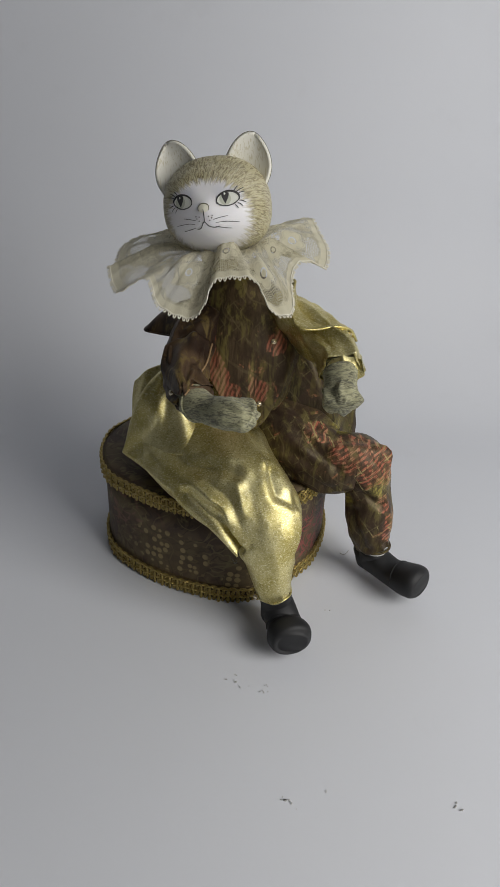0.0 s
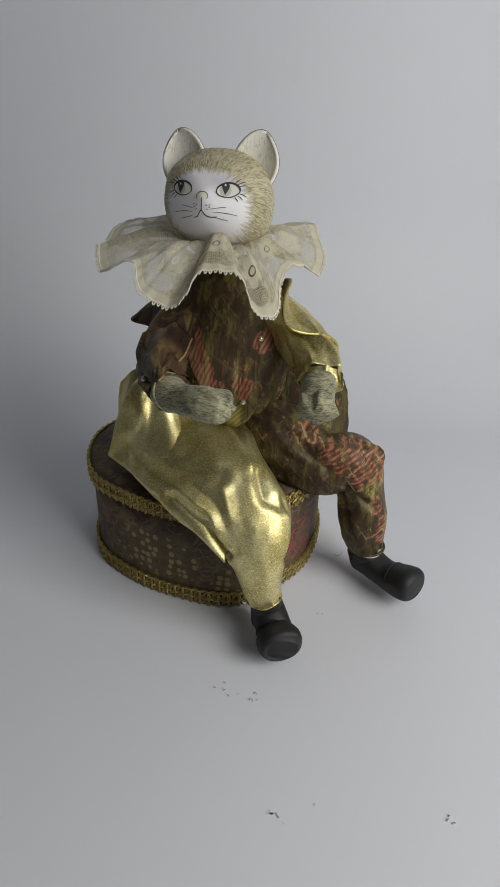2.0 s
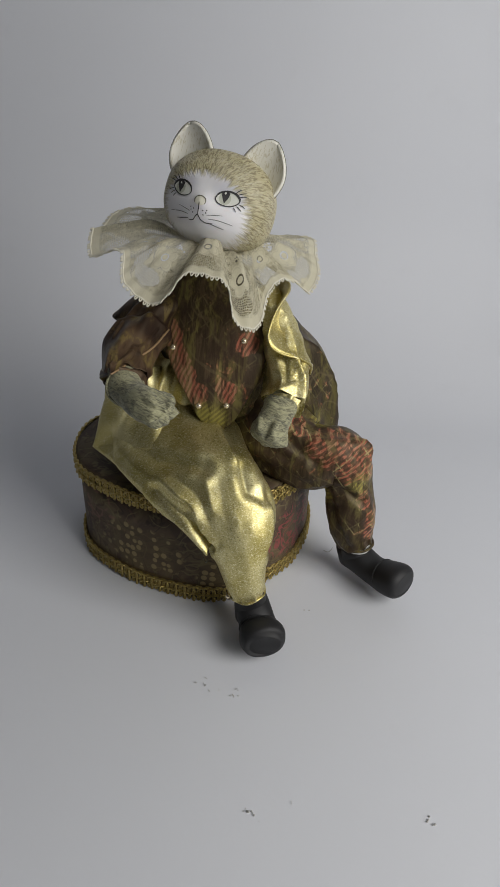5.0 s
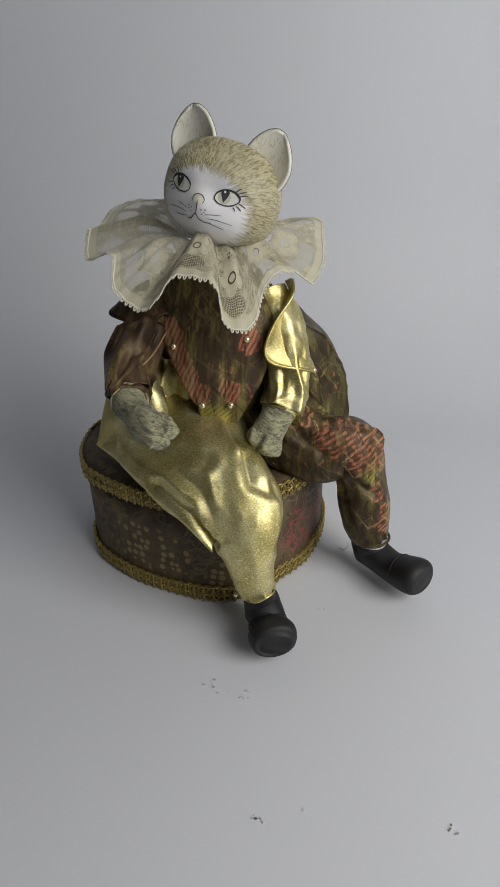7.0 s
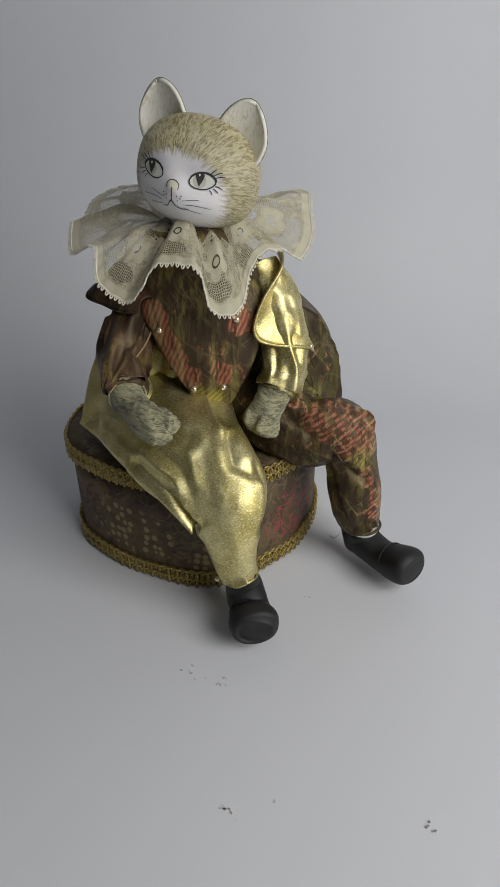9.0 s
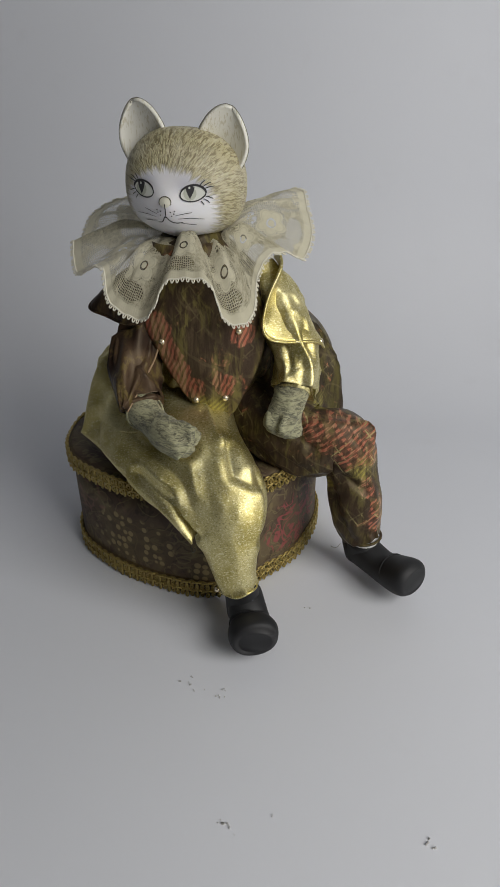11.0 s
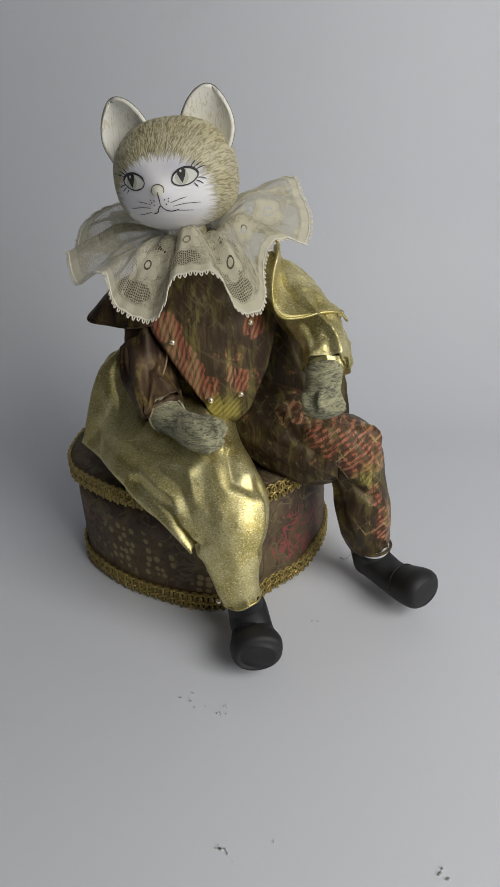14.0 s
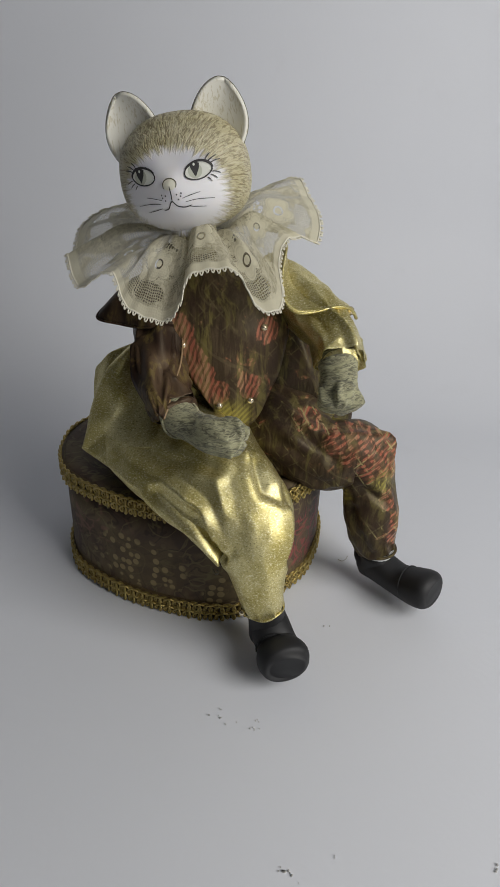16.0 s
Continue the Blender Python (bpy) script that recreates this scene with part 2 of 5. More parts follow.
def mat_porcelain():
    """White bisque face; brushed tan fur on the crown, cheeks and back."""
    n = Nodes("painted_bisque")
    x, y, z = n.split(n.coord.outputs["Object"])
    fx, fz = n.math("DIVIDE", x, 0.0212), n.math("DIVIDE", n.math("ADD", z, 0.0080), 0.0158)
    rad = n.math("SQRT", n.math("ADD", n.math("MULTIPLY", fx, fx), n.math("MULTIPLY", fz, fz)))
    ang = n.math("ARCTAN2", fz, fx)
    front = n.step(y, 0.002, -0.006)
    streak = n.noise(n.join(n.math("MULTIPLY", ang, 9.0), n.math("MULTIPLY", rad, 1.6), n.math("MULTIPLY", y, 90.0)), 1.8, 3, 0.6, 0.6)
    fine = n.noise(n.join(n.math("MULTIPLY", ang, 19.0), n.math("MULTIPLY", rad, 3.2), n.math("MULTIPLY", y, 140.0)), 1.7, 2, 0.5, 0.9)
    ragged = n.math("MULTIPLY_ADD", n.math("SUBTRACT", streak, 0.5), 0.46, rad)
    bare = n.math("MULTIPLY", n.step(ragged, 1.04, 0.82), front)
    fur = n.mix(n.step(fine, 0.38, 0.58), (0.245, 0.205, 0.105), (0.50, 0.455, 0.275))
    fur = n.mix(n.math("MULTIPLY", n.step(streak, 0.50, 0.66), 0.55), fur, (0.60, 0.565, 0.39))
    tone = n.mix(bare, fur, (0.80, 0.79, 0.80))
    for sx in (-0.0105, 0.0105):
        ex, ez = n.math("DIVIDE", n.math("SUBTRACT", x, sx), 0.0085), n.math("DIVIDE", n.math("SUBTRACT", z, 0.0012), 0.0058)
        spray = n.step(n.math("SQRT", n.math("ADD", n.math("MULTIPLY", ex, ex), n.math("MULTIPLY", ez, ez))), 1.15, 0.35)
        tone = n.mix(n.math("MULTIPLY", n.math("MULTIPLY", spray, bare), 0.42), tone, (0.42, 0.43, 0.52))
    mx, mz = n.math("DIVIDE", x, 0.0060), n.math("DIVIDE", n.math("ADD", z, 0.0085), 0.0048)
    soft = n.step(n.math("SQRT", n.math("ADD", n.math("MULTIPLY", mx, mx), n.math("MULTIPLY", mz, mz))), 1.1, 0.2)
    tone = n.mix(n.math("MULTIPLY", n.math("MULTIPLY", soft, bare), 0.30), tone, (0.50, 0.46, 0.50))
    blush = n.math("MULTIPLY", n.step(n.noise(n.space(), 60.0, 2), 0.45, 0.65), 0.10)
    tone = n.mix(blush, tone, (0.70, 0.68, 0.62))
    n.bump(n.math("MULTIPLY", fine, n.math("SUBTRACT", 1.0, bare)), 0.6, 0.0010)
    return n.set(Base_Color=tone, Roughness=0.42, Specular_IOR_Level=0.45, Subsurface_Weight=0.08, Subsurface_Radius=(0.002, 0.0015, 0.001))


def mat_ear():
    n = Nodes("ear_bisque")
    o = n.space(scale=(1, 1, 0.12))
    line = n.noise(o, 1300.0, 2, 0.6)
    tone = n.mix(n.step(line, 0.52, 0.66), (0.80, 0.785, 0.70), (0.64, 0.60, 0.46))
    return n.set(Base_Color=tone, Roughness=0.42)


def mat_plain(name, colour, rough, metal=0.0, vary=0.15, scale=300.0, bump=0.1, depth=0.0003):
    n = Nodes(name)
    o = n.space()
    f = n.noise(o, scale, 3)
    dark = tuple(c * (1 - vary) for c in colour)
    bright = tuple(min(1.0, c * (1 + vary)) for c in colour)
    n.bump(f, bump, depth)
    return n.set(Base_Color=n.mix(f, dark, bright), Roughness=rough, Metallic=metal)


def mat_paw():
    n = Nodes("tabby_paw_cloth")
    hair = n.noise(n.space(scale=(0.35, 0.35, 1.4), turn=(25, 15, 40)), 900.0, 3, 0.7, 1.2)
    band = n.noise(n.space(scale=(0.6, 0.6, 1.6)), 150.0, 2, 0.5, 1.0)
    tone = n.mix(n.step(hair, 0.36, 0.60), (0.105, 0.100, 0.060), (0.36, 0.35, 0.215))
    tone = n.mix(n.math("MULTIPLY", n.step(band, 0.50, 0.66), 0.55), tone, (0.42, 0.41, 0.24))
    tone = n.mix(n.math("MULTIPLY", n.step(band, 0.44, 0.34), 0.5), tone, (0.075, 0.075, 0.06))
    n.bump(hair, 0.5, 0.0007)
    return n.set(Base_Color=tone, Roughness=0.75, Sheen_Weight=0.15)


MOTIF = 0.035


def mat_lace():
    """Ivory lace: an open net with denser flower shapes and a close-woven border; u runs round, v outwards, both in metres."""
    n = Nodes("ivory_lace")
    uv = n.coord.outputs["UV"]
    u, v, _ = n.split(uv)
    a = n.math("MULTIPLY", n.math("SUBTRACT", n.math("FRACT", n.math("ADD", n.math("DIVIDE", u, MOTIF), 0.5)), 0.5), MOTIF)
    warp = n.noise(uv, 190.0, 3, 0.6)
    fine = n.noise(uv, 620.0, 3, 0.65)

    def spot(x, y, wide, high):
        """1 in the middle of an ellipse of the motif, 0 on its edge."""
        p = n.math("DIVIDE", n.math("SUBTRACT", a, x), wide)
        q = n.math("DIVIDE", n.math("SUBTRACT", v, y), high)
        return n.math("SUBTRACT", 1.0, n.math("SQRT", n.math("ADD", n.math("MULTIPLY", p, p), n.math("MULTIPLY", q, q))))

    net = n.step(n.cells(uv, 1000.0, "DISTANCE_TO_EDGE", 0.25), 0.26, 0.14)
    ang = n.math("ARCTAN2", n.math("SUBTRACT", v, 0.0250), a)
    rad = n.math("MULTIPLY", n.math("SUBTRACT", 1.0, spot(0.0, 0.0250, 1.0, 1.0)), 1000.0)
    lobes = n.math("MULTIPLY_ADD", n.math("ABSOLUTE", n.math("SINE", n.math("MULTIPLY", ang, 2.5))), 2.6, 5.0)
    petal = n.step(n.math("SUBTRACT", rad, lobes), 0.5, -0.3)
    vein = n.step(n.math("ABSOLUTE", n.math("SUBTRACT", rad, n.math("SUBTRACT", lobes, 1.0))), 0.5, 0.2)
    ring = n.math("MULTIPLY", n.step(n.math("ABSOLUTE", n.math("SUBTRACT", rad, 2.0)), 0.55, 0.30), n.step(warp, 0.30, 0.42))
    holes = n.step(n.math("ADD", spot(0.0040, 0.0150, 0.0060, 0.0034), n.math("MULTIPLY", n.math("SUBTRACT", warp, 0.5), 1.6)), 0.10, 0.35)
    holes = n.math("MULTIPLY", holes, n.step(n.cells(uv, 520.0, "F1", 0.6), 0.52, 0.36))
    tip = n.step(n.math("MAXIMUM", spot(-0.0020, 0.0362, 0.0085, 0.0042), spot(-0.0120, 0.0330, 0.0040, 0.0060)), 0.0, 0.12)
    sprig = n.step(n.noise(uv, 130.0, 4, 0.6, 1.5), 0.55, 0.60)
    loose = n.math("MULTIPLY", n.step(n.noise(uv, 95.0, 2, 0.5, 0.8), 0.47, 0.56), n.math("SUBTRACT", 1.0, sprig))
    border = n.step(v, 0.0405, 0.0415)
    gather = n.step(v, 0.010, 0.003)
    flower = n.math("MAXIMUM", petal, n.math("MULTIPLY", sprig, 0.8))
    open_net = n.math("MULTIPLY", n.math("MAXIMUM", n.math("MULTIPLY", loose, 0.60), n.math("MULTIPLY", tip, 0.95)), n.math("SUBTRACT", 1.0, n.math("MAXIMUM", border, gather)))
    solid = n.math("SUBTRACT", 0.93, n.math("MULTIPLY", open_net, n.math("SUBTRACT", 0.80, n.math("MULTIPLY", net, 0.68))))
    solid = n.math("MAXIMUM", solid, n.math("MULTIPLY", petal, 0.96))
    gap = n.math("MAXIMUM", n.math("MULTIPLY", ring, 0.85), n.math("MULTIPLY", holes, 0.75))
    solid = n.math("MULTIPLY", solid, n.math("SUBTRACT", 1.0, n.math("MULTIPLY", gap, n.math("SUBTRACT", 1.0, border))))
    mesh_tone = n.mix(n.math("MAXIMUM", n.math("MULTIPLY", net, 0.5), n.step(fine, 0.36, 0.62)), (0.33, 0.30, 0.195), (0.64, 0.60, 0.44))
    tone = n.mix(n.math("MAXIMUM", n.math("MULTIPLY", flower, 0.75), n.math("MULTIPLY", border, 0.9)), mesh_tone, (0.76, 0.72, 0.54))
    tone = n.mix(n.math("MULTIPLY", n.math("MULTIPLY", vein, petal), 0.5), tone, (0.46, 0.43, 0.31))
    n.bump(n.math("ADD", flower, net), 0.3, 0.0004)
    n.set(Base_Color=tone, Roughness=0.8, Sheen_Weight=0.2)
    soft = n.tree.nodes.new("ShaderNodeBsdfTranslucent")
    soft.inputs[0].default_value = (0.62, 0.58, 0.42, 1)
    cloth = n.tree.nodes.new("ShaderNodeMixShader")
    cloth.inputs[0].default_value = 0.28
    n.put(cloth.inputs[1], n.bsdf.outputs[0])
    n.put(cloth.inputs[2], soft.outputs[0])
    clear = n.tree.nodes.new("ShaderNodeBsdfTransparent")
    mixed = n.tree.nodes.new("ShaderNodeMixShader")
    n.put(mixed.inputs[0], solid)
    n.put(mixed.inputs[1], clear.outputs[0])
    n.put(mixed.inputs[2], cloth.outputs[0])
    n.put(n.tree.nodes["Material Output"].inputs["Surface"], mixed.outputs[0])
    return n.mat


PAPER = mat_paper()
# Grey of the unseen walls, kept dark to deepen the gold's reflections.
WALL = mat_plain("wall_paint", (0.30, 0.30, 0.30), 0.8, scale=40, vary=0.05)
GOLD = mat_gold()
DARK, OLIVE = (0.050, 0.034, 0.020), (0.180, 0.148, 0.050)
LEG_PRINT = mat_print("trouser_print_satin", (0.038, 0.025, 0.015), (0.112, 0.090, 0.034), ((0.070, -0.042, 0.0259, 0.016), (0.084, -0.040, 0.0159, 0.016), (0.052, -0.030, 0.0299, 0.010), (0.101, -0.045, -0.0221, 0.013), (0.092, -0.050, -0.0041, 0.008), (0.060, -0.030, 0.0079, 0.010)), 125.0, 0.8, ((0.066, 0.000, 0.0539, 0.012), (0.068, -0.020, 0.0289, 0.009), (0.088, -0.050, 0.0039, 0.010), (0.074, -0.036, -0.0081, 0.008), (0.092, -0.026, -0.0461, 0.016), (0.034, -0.020, 0.0239, 0.010)), -62)
VEST_PRINT = mat_print("vest_print_satin", DARK, OLIVE, ((-0.013, -0.030, 0.054, 0.009), (-0.008, -0.032, 0.044, 0.009), (-0.003, -0.034, 0.034, 0.008), (0.003, -0.034, 0.026, 0.008), (0.019, -0.034, 0.028, 0.007), (0.026, -0.027, 0.052, 0.008)), 140.0, 0.0, ((0.008, -0.034, 0.014, 0.012), (0.014, -0.034, 0.014, 0.010)), -22)
PRINT_DARK = mat_print("dark_print_satin", (0.026, 0.019, 0.012), (0.098, 0.082, 0.026), ((0.090, 0.0, 0.0279, 0.010),), 160.0, 0.5, ((0.074, -0.010, 0.0240, 0.010),))
SATIN = mat_satin()
BOX_CLOTH = mat_box_cloth()
BRAID = mat_braid()
BRAID_BAND = mat_plain("braid_ground", (0.085, 0.055, 0.018), 0.55, vary=0.5, scale=900, bump=0.5, depth=0.0005)
BISQUE = mat_porcelain()
EAR = mat_ear()
PAW = mat_paw()
LACE = mat_lace()
LACE_CORD = mat_plain("lace_cord", (0.72, 0.69, 0.57), 0.8)
BLACK = mat_plain("black_glazed_boot", (0.011, 0.011, 0.012), 0.60, vary=0.3, scale=120, bump=0.05)
INK = mat_plain("black_paint_line", (0.035, 0.033, 0.034), 0.5, vary=0.2)
OLIVE_INK = mat_plain("olive_paint_line", (0.10, 0.09, 0.05), 0.5, vary=0.3)
EYE_WHITE = mat_plain("pale_eye_paint", (0.72, 0.73, 0.66), 0.35, vary=0.08, scale=200)
EYE_GREY = mat_plain("grey_iris_paint", (0.50, 0.52, 0.43), 0.35, vary=0.15, scale=300)
NOSE_TINT = mat_plain("cream_nose_paint", (0.72, 0.70, 0.58), 0.42, vary=0.06)
PEARL = mat_plain("gold_pearl", (0.78, 0.68, 0.48), 0.18, metal=0.75, vary=0.06)
CUFF_EDGE = mat_plain("tan_satin_edge", (0.27, 0.175, 0.090), 0.4, vary=0.3, scale=200)
SOCK = mat_plain("white_sock", (0.72, 0.72, 0.70), 0.8)
DIRT = mat_plain("dark_dirt", (0.50, 0.49, 0.47), 0.9, vary=0.4, scale=900)
GREY_DIRT = mat_plain("grey_smudge", (0.50, 0.49, 0.47), 0.9, vary=0.3, scale=900)


# ---- building helpers ----
AT = {}


def part(name, bm, material, parent, label="", at=None, smooth=True):
    """Links a bmesh, drawn in world space, as one mesh object under a thing or a part; at: its pivot."""
    base = AT[parent.name] if parent else Vector((0, 0, 0))
    at = Vector(at) if at is not None else base
    bmesh.ops.recalc_face_normals(bm, faces=bm.faces[:])
    mesh = bpy.data.meshes.new(name)
    bmesh.ops.translate(bm, verts=bm.verts[:], vec=-at)
    bm.to_mesh(mesh)
    bm.free()
    mesh.materials.append(material)
    for p in mesh.polygons:
        p.use_smooth = smooth
    ob = new(name, mesh)
    ob.parent = parent
    ob.location = at - base
    AT[ob.name] = at
    if label:
        ob["label"] = label
    return ob


def thing(name, at, label, category, group=""):
    ob = new(name)
    ob.empty_display_size = 0.01
    ob.location = at
    AT[ob.name] = Vector(at)
    return tagged(ob, label, category, group)


def spline(rows, n, closed=False):
    """Catmull-Rom through rows of numbers, n samples."""
    p = np.array(rows, float)
    m = len(p)
    out = []
    span = m if closed else m - 1
    for i in range(n):
        s = i / n * span if closed else i / (n - 1) * span
        k = min(int(s), span - 1)
        f = s - k
        pick = (lambda j: p[j % m]) if closed else (lambda j: p[min(max(j, 0), m - 1)])
        a, b, c, d = pick(k - 1), pick(k), pick(k + 1), pick(k + 2)
        out.append(0.5 * (2 * b + (c - a) * f + (2 * a - 5 * b + 4 * c - d) * f * f + (3 * b - a - 3 * c + d) * f ** 3))
    return np.array(out)


def grid_mesh(rows, close_u=False, close_v=False):
    """A bmesh from a grid of points rows[v][u]."""
    bm = bmesh.new()
    verts = [[bm.verts.new(p) for p in row] for row in rows]
    nv, nu = len(rows), len(rows[0])
    for j in range(nv if close_v else nv - 1):
        for i in range(nu if close_u else nu - 1):
            a, b = verts[j], verts[(j + 1) % nv]
            bm.faces.new((a[i], a[(i + 1) % nu], b[(i + 1) % nu], b[i]))
    return bm, verts


def folds(p, scale, amount, seed):
    """Crumpled cloth: sharp ridges at two sizes over soft swells, in metres."""
    q = Vector(p) * scale + Vector((seed, seed * 1.7, seed * 0.3))
    a = 1 - 2.6 * abs(noise.noise(q))
    b = noise.noise(q * 0.55 + Vector((4, 1, 7)))
    c = 1 - 2.6 * abs(noise.noise(q * 2.3 + Vector((2, 9, 3))))
    return amount * (a * 0.65 + b * 0.9 + c * 0.28)


def ridge_lift(p, ridges):
    """Folds placed to fit the camera's view: each ridge is a line of points, a height (below 0: a groove) and a width.
    """
    out = 0.0
    for line, high, wide in ridges:
        best = 1e9
        for a, b in zip(line, line[1:]):
            a, b = np.array(a), np.array(b)
            f = min(max(np.dot(p - a, b - a) / np.dot(b - a, b - a), 0), 1)
            best = min(best, np.linalg.norm(p - a - f * (b - a)))
        if best < wide * 5:
            out += high * (math.exp(-best / wide * 1.1) * 1.15 - 0.30 * math.exp(-((best - 2.2 * wide) / wide) ** 2))
    return out


def limb(rows, n=48, seg=56, crease=0.0, scale=60.0, seed=1.0, pinch=1.0, ends=(True, True), stretch=(1, 1, 1), pleats=(), ridges=()):
    """A swept tube. rows: x, y, z, side vector (3), radius along the side, radius across.
    pleats: rows of how many go round, depth, twist, and the stretch of the length (0 to 1) where they show."""
    s = spline(rows, n)
    centre = s[:, :3]
    tangent = np.gradient(centre, axis=0)
    grid = []
    for i, (c, t, r) in enumerate(zip(centre, tangent, s)):
        v = i / (n - 1)
        t = t / np.linalg.norm(t)
        side = r[3:6] - t * np.dot(r[3:6], t)
        side /= np.linalg.norm(side)
        up = np.cross(t, side)
        ring = []
        for k in range(seg):
            a = 2 * math.pi * k / seg
            ca, sa = math.cos(a), math.sin(a)
            sa2 = math.copysign(abs(sa) ** pinch, sa)
            way = side * ca * r[6] + up * sa2 * r[7]
            p = c + way
            w = way / max(np.linalg.norm(way), 1e-6)
            out = folds(p * np.array(stretch), scale, crease, seed) if crease else 0.0
            for count, depth, twist, low, high in pleats:
                if low < v < high:
                    env = math.sin(math.pi * (v - low) / (high - low)) ** 0.7
                    wob = 1.6 * noise.noise(Vector((ca * 1.5, sa * 1.5, v * 3 + seed)))
                    wave = 1 - 2 * abs(math.sin(count * a / 2 + twist * v + wob))
                    out += depth * env * wave * (0.6 + 0.8 * noise.noise(Vector((ca * 2 + 5, sa * 2, v * 2 + seed))))
            if ridges:
                out += ridge_lift(p + w * out, ridges)
            ring.append(p + w * out)
        grid.append(ring)
    bm, verts = grid_mesh(grid, close_u=True)
    for end, on in zip((0, -1), ends):
        if on:
            mid = bm.verts.new(np.mean([v.co for v in verts[end]], axis=0))
            ring = verts[end]
            for k in range(seg):
                bm.faces.new((ring[k], ring[(k + 1) % seg], mid))
    return bm


def sheet(grid, thick):
    """A closed slab from a grid of points: the grid and a copy moved inwards."""
    g = np.array(grid, float)
    du = np.gradient(g, axis=1)
    dv = np.gradient(g, axis=0)
    nrm = np.cross(du, dv)
    nrm /= np.maximum(np.linalg.norm(nrm, axis=2, keepdims=True), 1e-9)
    h = g + nrm * thick
    nv, nu = g.shape[:2]
    bm = bmesh.new()
    a = [[bm.verts.new(p) for p in row] for row in g]
    b = [[bm.verts.new(p) for p in row] for row in h]
    for j in range(nv - 1):
        for i in range(nu - 1):
            bm.faces.new((a[j][i], a[j][i + 1], a[j + 1][i + 1], a[j + 1][i]))
            bm.faces.new((b[j][i], b[j + 1][i], b[j + 1][i + 1], b[j][i + 1]))
    edge = [(0, i) for i in range(nu)] + [(j, nu - 1) for j in range(1, nv)] + [(nv - 1, i) for i in range(nu - 2, -1, -1)] + [(j, 0) for j in range(nv - 2, 0, -1)]
    for k in range(len(edge)):
        p, q = edge[k], edge[(k + 1) % len(edge)]
        bm.faces.new((a[p[0]][p[1]], b[p[0]][p[1]], b[q[0]][q[1]], a[q[0]][q[1]]))
    return bm


def cord(points, radius, seg=6, closed=False):
    """A thin round cord along points."""
    p = np.array(points, float)
    if closed:
        t = np.roll(p, -1, 0) - np.roll(p, 1, 0)
    else:
        t = np.gradient(p, axis=0)
    t /= np.maximum(np.linalg.norm(t, axis=1, keepdims=True), 1e-9)
    ref = np.where(np.abs(t[:, 2:3]) > 0.9, np.array([[1.0, 0, 0]]), np.array([[0, 0, 1.0]]))
    s = np.cross(t, ref)
    s /= np.maximum(np.linalg.norm(s, axis=1, keepdims=True), 1e-9)
    u = np.cross(t, s)
    grid = [[p[i] + radius * (s[i] * math.cos(2 * math.pi * k / seg) + u[i] * math.sin(2 * math.pi * k / seg)) for k in range(seg)] for i in range(len(p))]
    bm, verts = grid_mesh(grid, close_u=True, close_v=closed)
    if not closed:
        for ring in (verts[0], verts[-1]):
            bm.faces.new(ring)
    return bm


def ball(centre, radius, seg=16):
    bm = bmesh.new()
    bmesh.ops.create_uvsphere(bm, u_segments=seg, v_segments=seg // 2 + 2, radius=radius)
    bmesh.ops.translate(bm, verts=bm.verts[:], vec=Vector(centre))
    return bm


def join(*meshes):
    """One bmesh out of several."""
    out = meshes[0]
    for m in meshes[1:]:
        data = bpy.data.meshes.new("tmp")
        m.to_mesh(data)
        m.free()
        out.from_mesh(data)
        bpy.data.meshes.remove(data)
    return out


# ---- the place ----
FLOOR = -0.005


def backdrop():
    """A white sheet: level in front, rising in a curve behind."""
    prof = [(-2.0, FLOOR), (-1.0, FLOOR), (-0.5, FLOOR), (0.0, FLOOR), (0.17, FLOOR)]
    prof += [(0.17 + 0.18 * math.sin(a), FLOOR + 0.18 - 0.18 * math.cos(a)) for a in np.linspace(0.1, math.pi / 2, 14)]
    prof += [(0.35, 0.4), (0.35, 0.8), (0.35, 2.2)]
    xs = np.linspace(-1.5, 1.5, 13)
    bm = sheet([[(x, y, z) for x in xs] for y, z in prof], -0.012)
    ob = part("backdrop", bm, PAPER, None)
    return tagged(ob, "white seamless paper sweep, faintly smudged", "backdrop", kind="structure")


def slab(name, lo, hi, material, hole=None):
    """A wall or ceiling slab; hole: (y0, z0, y1, z1) through a slab that faces x."""
    boxes = [(lo, hi)]
    if hole:
        y0, z0, y1, z1 = hole
        boxes = [(lo, (hi[0], y0, hi[2])), ((lo[0], y1, lo[2]), hi), ((lo[0], y0, lo[2]), (hi[0], y1, z0)), ((lo[0], y0, z1), (hi[0], y1, hi[2]))]
    bms = []
    for a, b in boxes:
        bm = bmesh.new()
        bmesh.ops.create_cube(bm, size=1)
        a, b = Vector(a), Vector(b)
        bmesh.ops.scale(bm, verts=bm.verts[:], vec=b - a)
        bmesh.ops.translate(bm, verts=bm.verts[:], vec=(a + b) / 2)
        bms.append(bm)
    ob = part(name, join(*bms), material, None, smooth=False)
    return tagged(ob, "plain grey painted surface, unseen, added to close the studio", "ceiling" if name == "ceiling" else "wall", kind="structure")


backdrop()
# Walls and ceiling out of view, added to close the set.
slab("wall_west", (-1.6, -2.0, FLOOR), (-1.5, 0.34, 2.2), WALL)
# Set close, with an opening round the added lamp panel.
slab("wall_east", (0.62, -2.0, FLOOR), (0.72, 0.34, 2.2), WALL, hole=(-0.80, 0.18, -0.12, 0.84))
slab("wall_south", (-1.6, -2.1, FLOOR), (1.6, -2.0, 2.2), WALL)
slab("ceiling", (-1.6, -2.1, 2.2), (1.6, 0.45, 2.3), WALL)


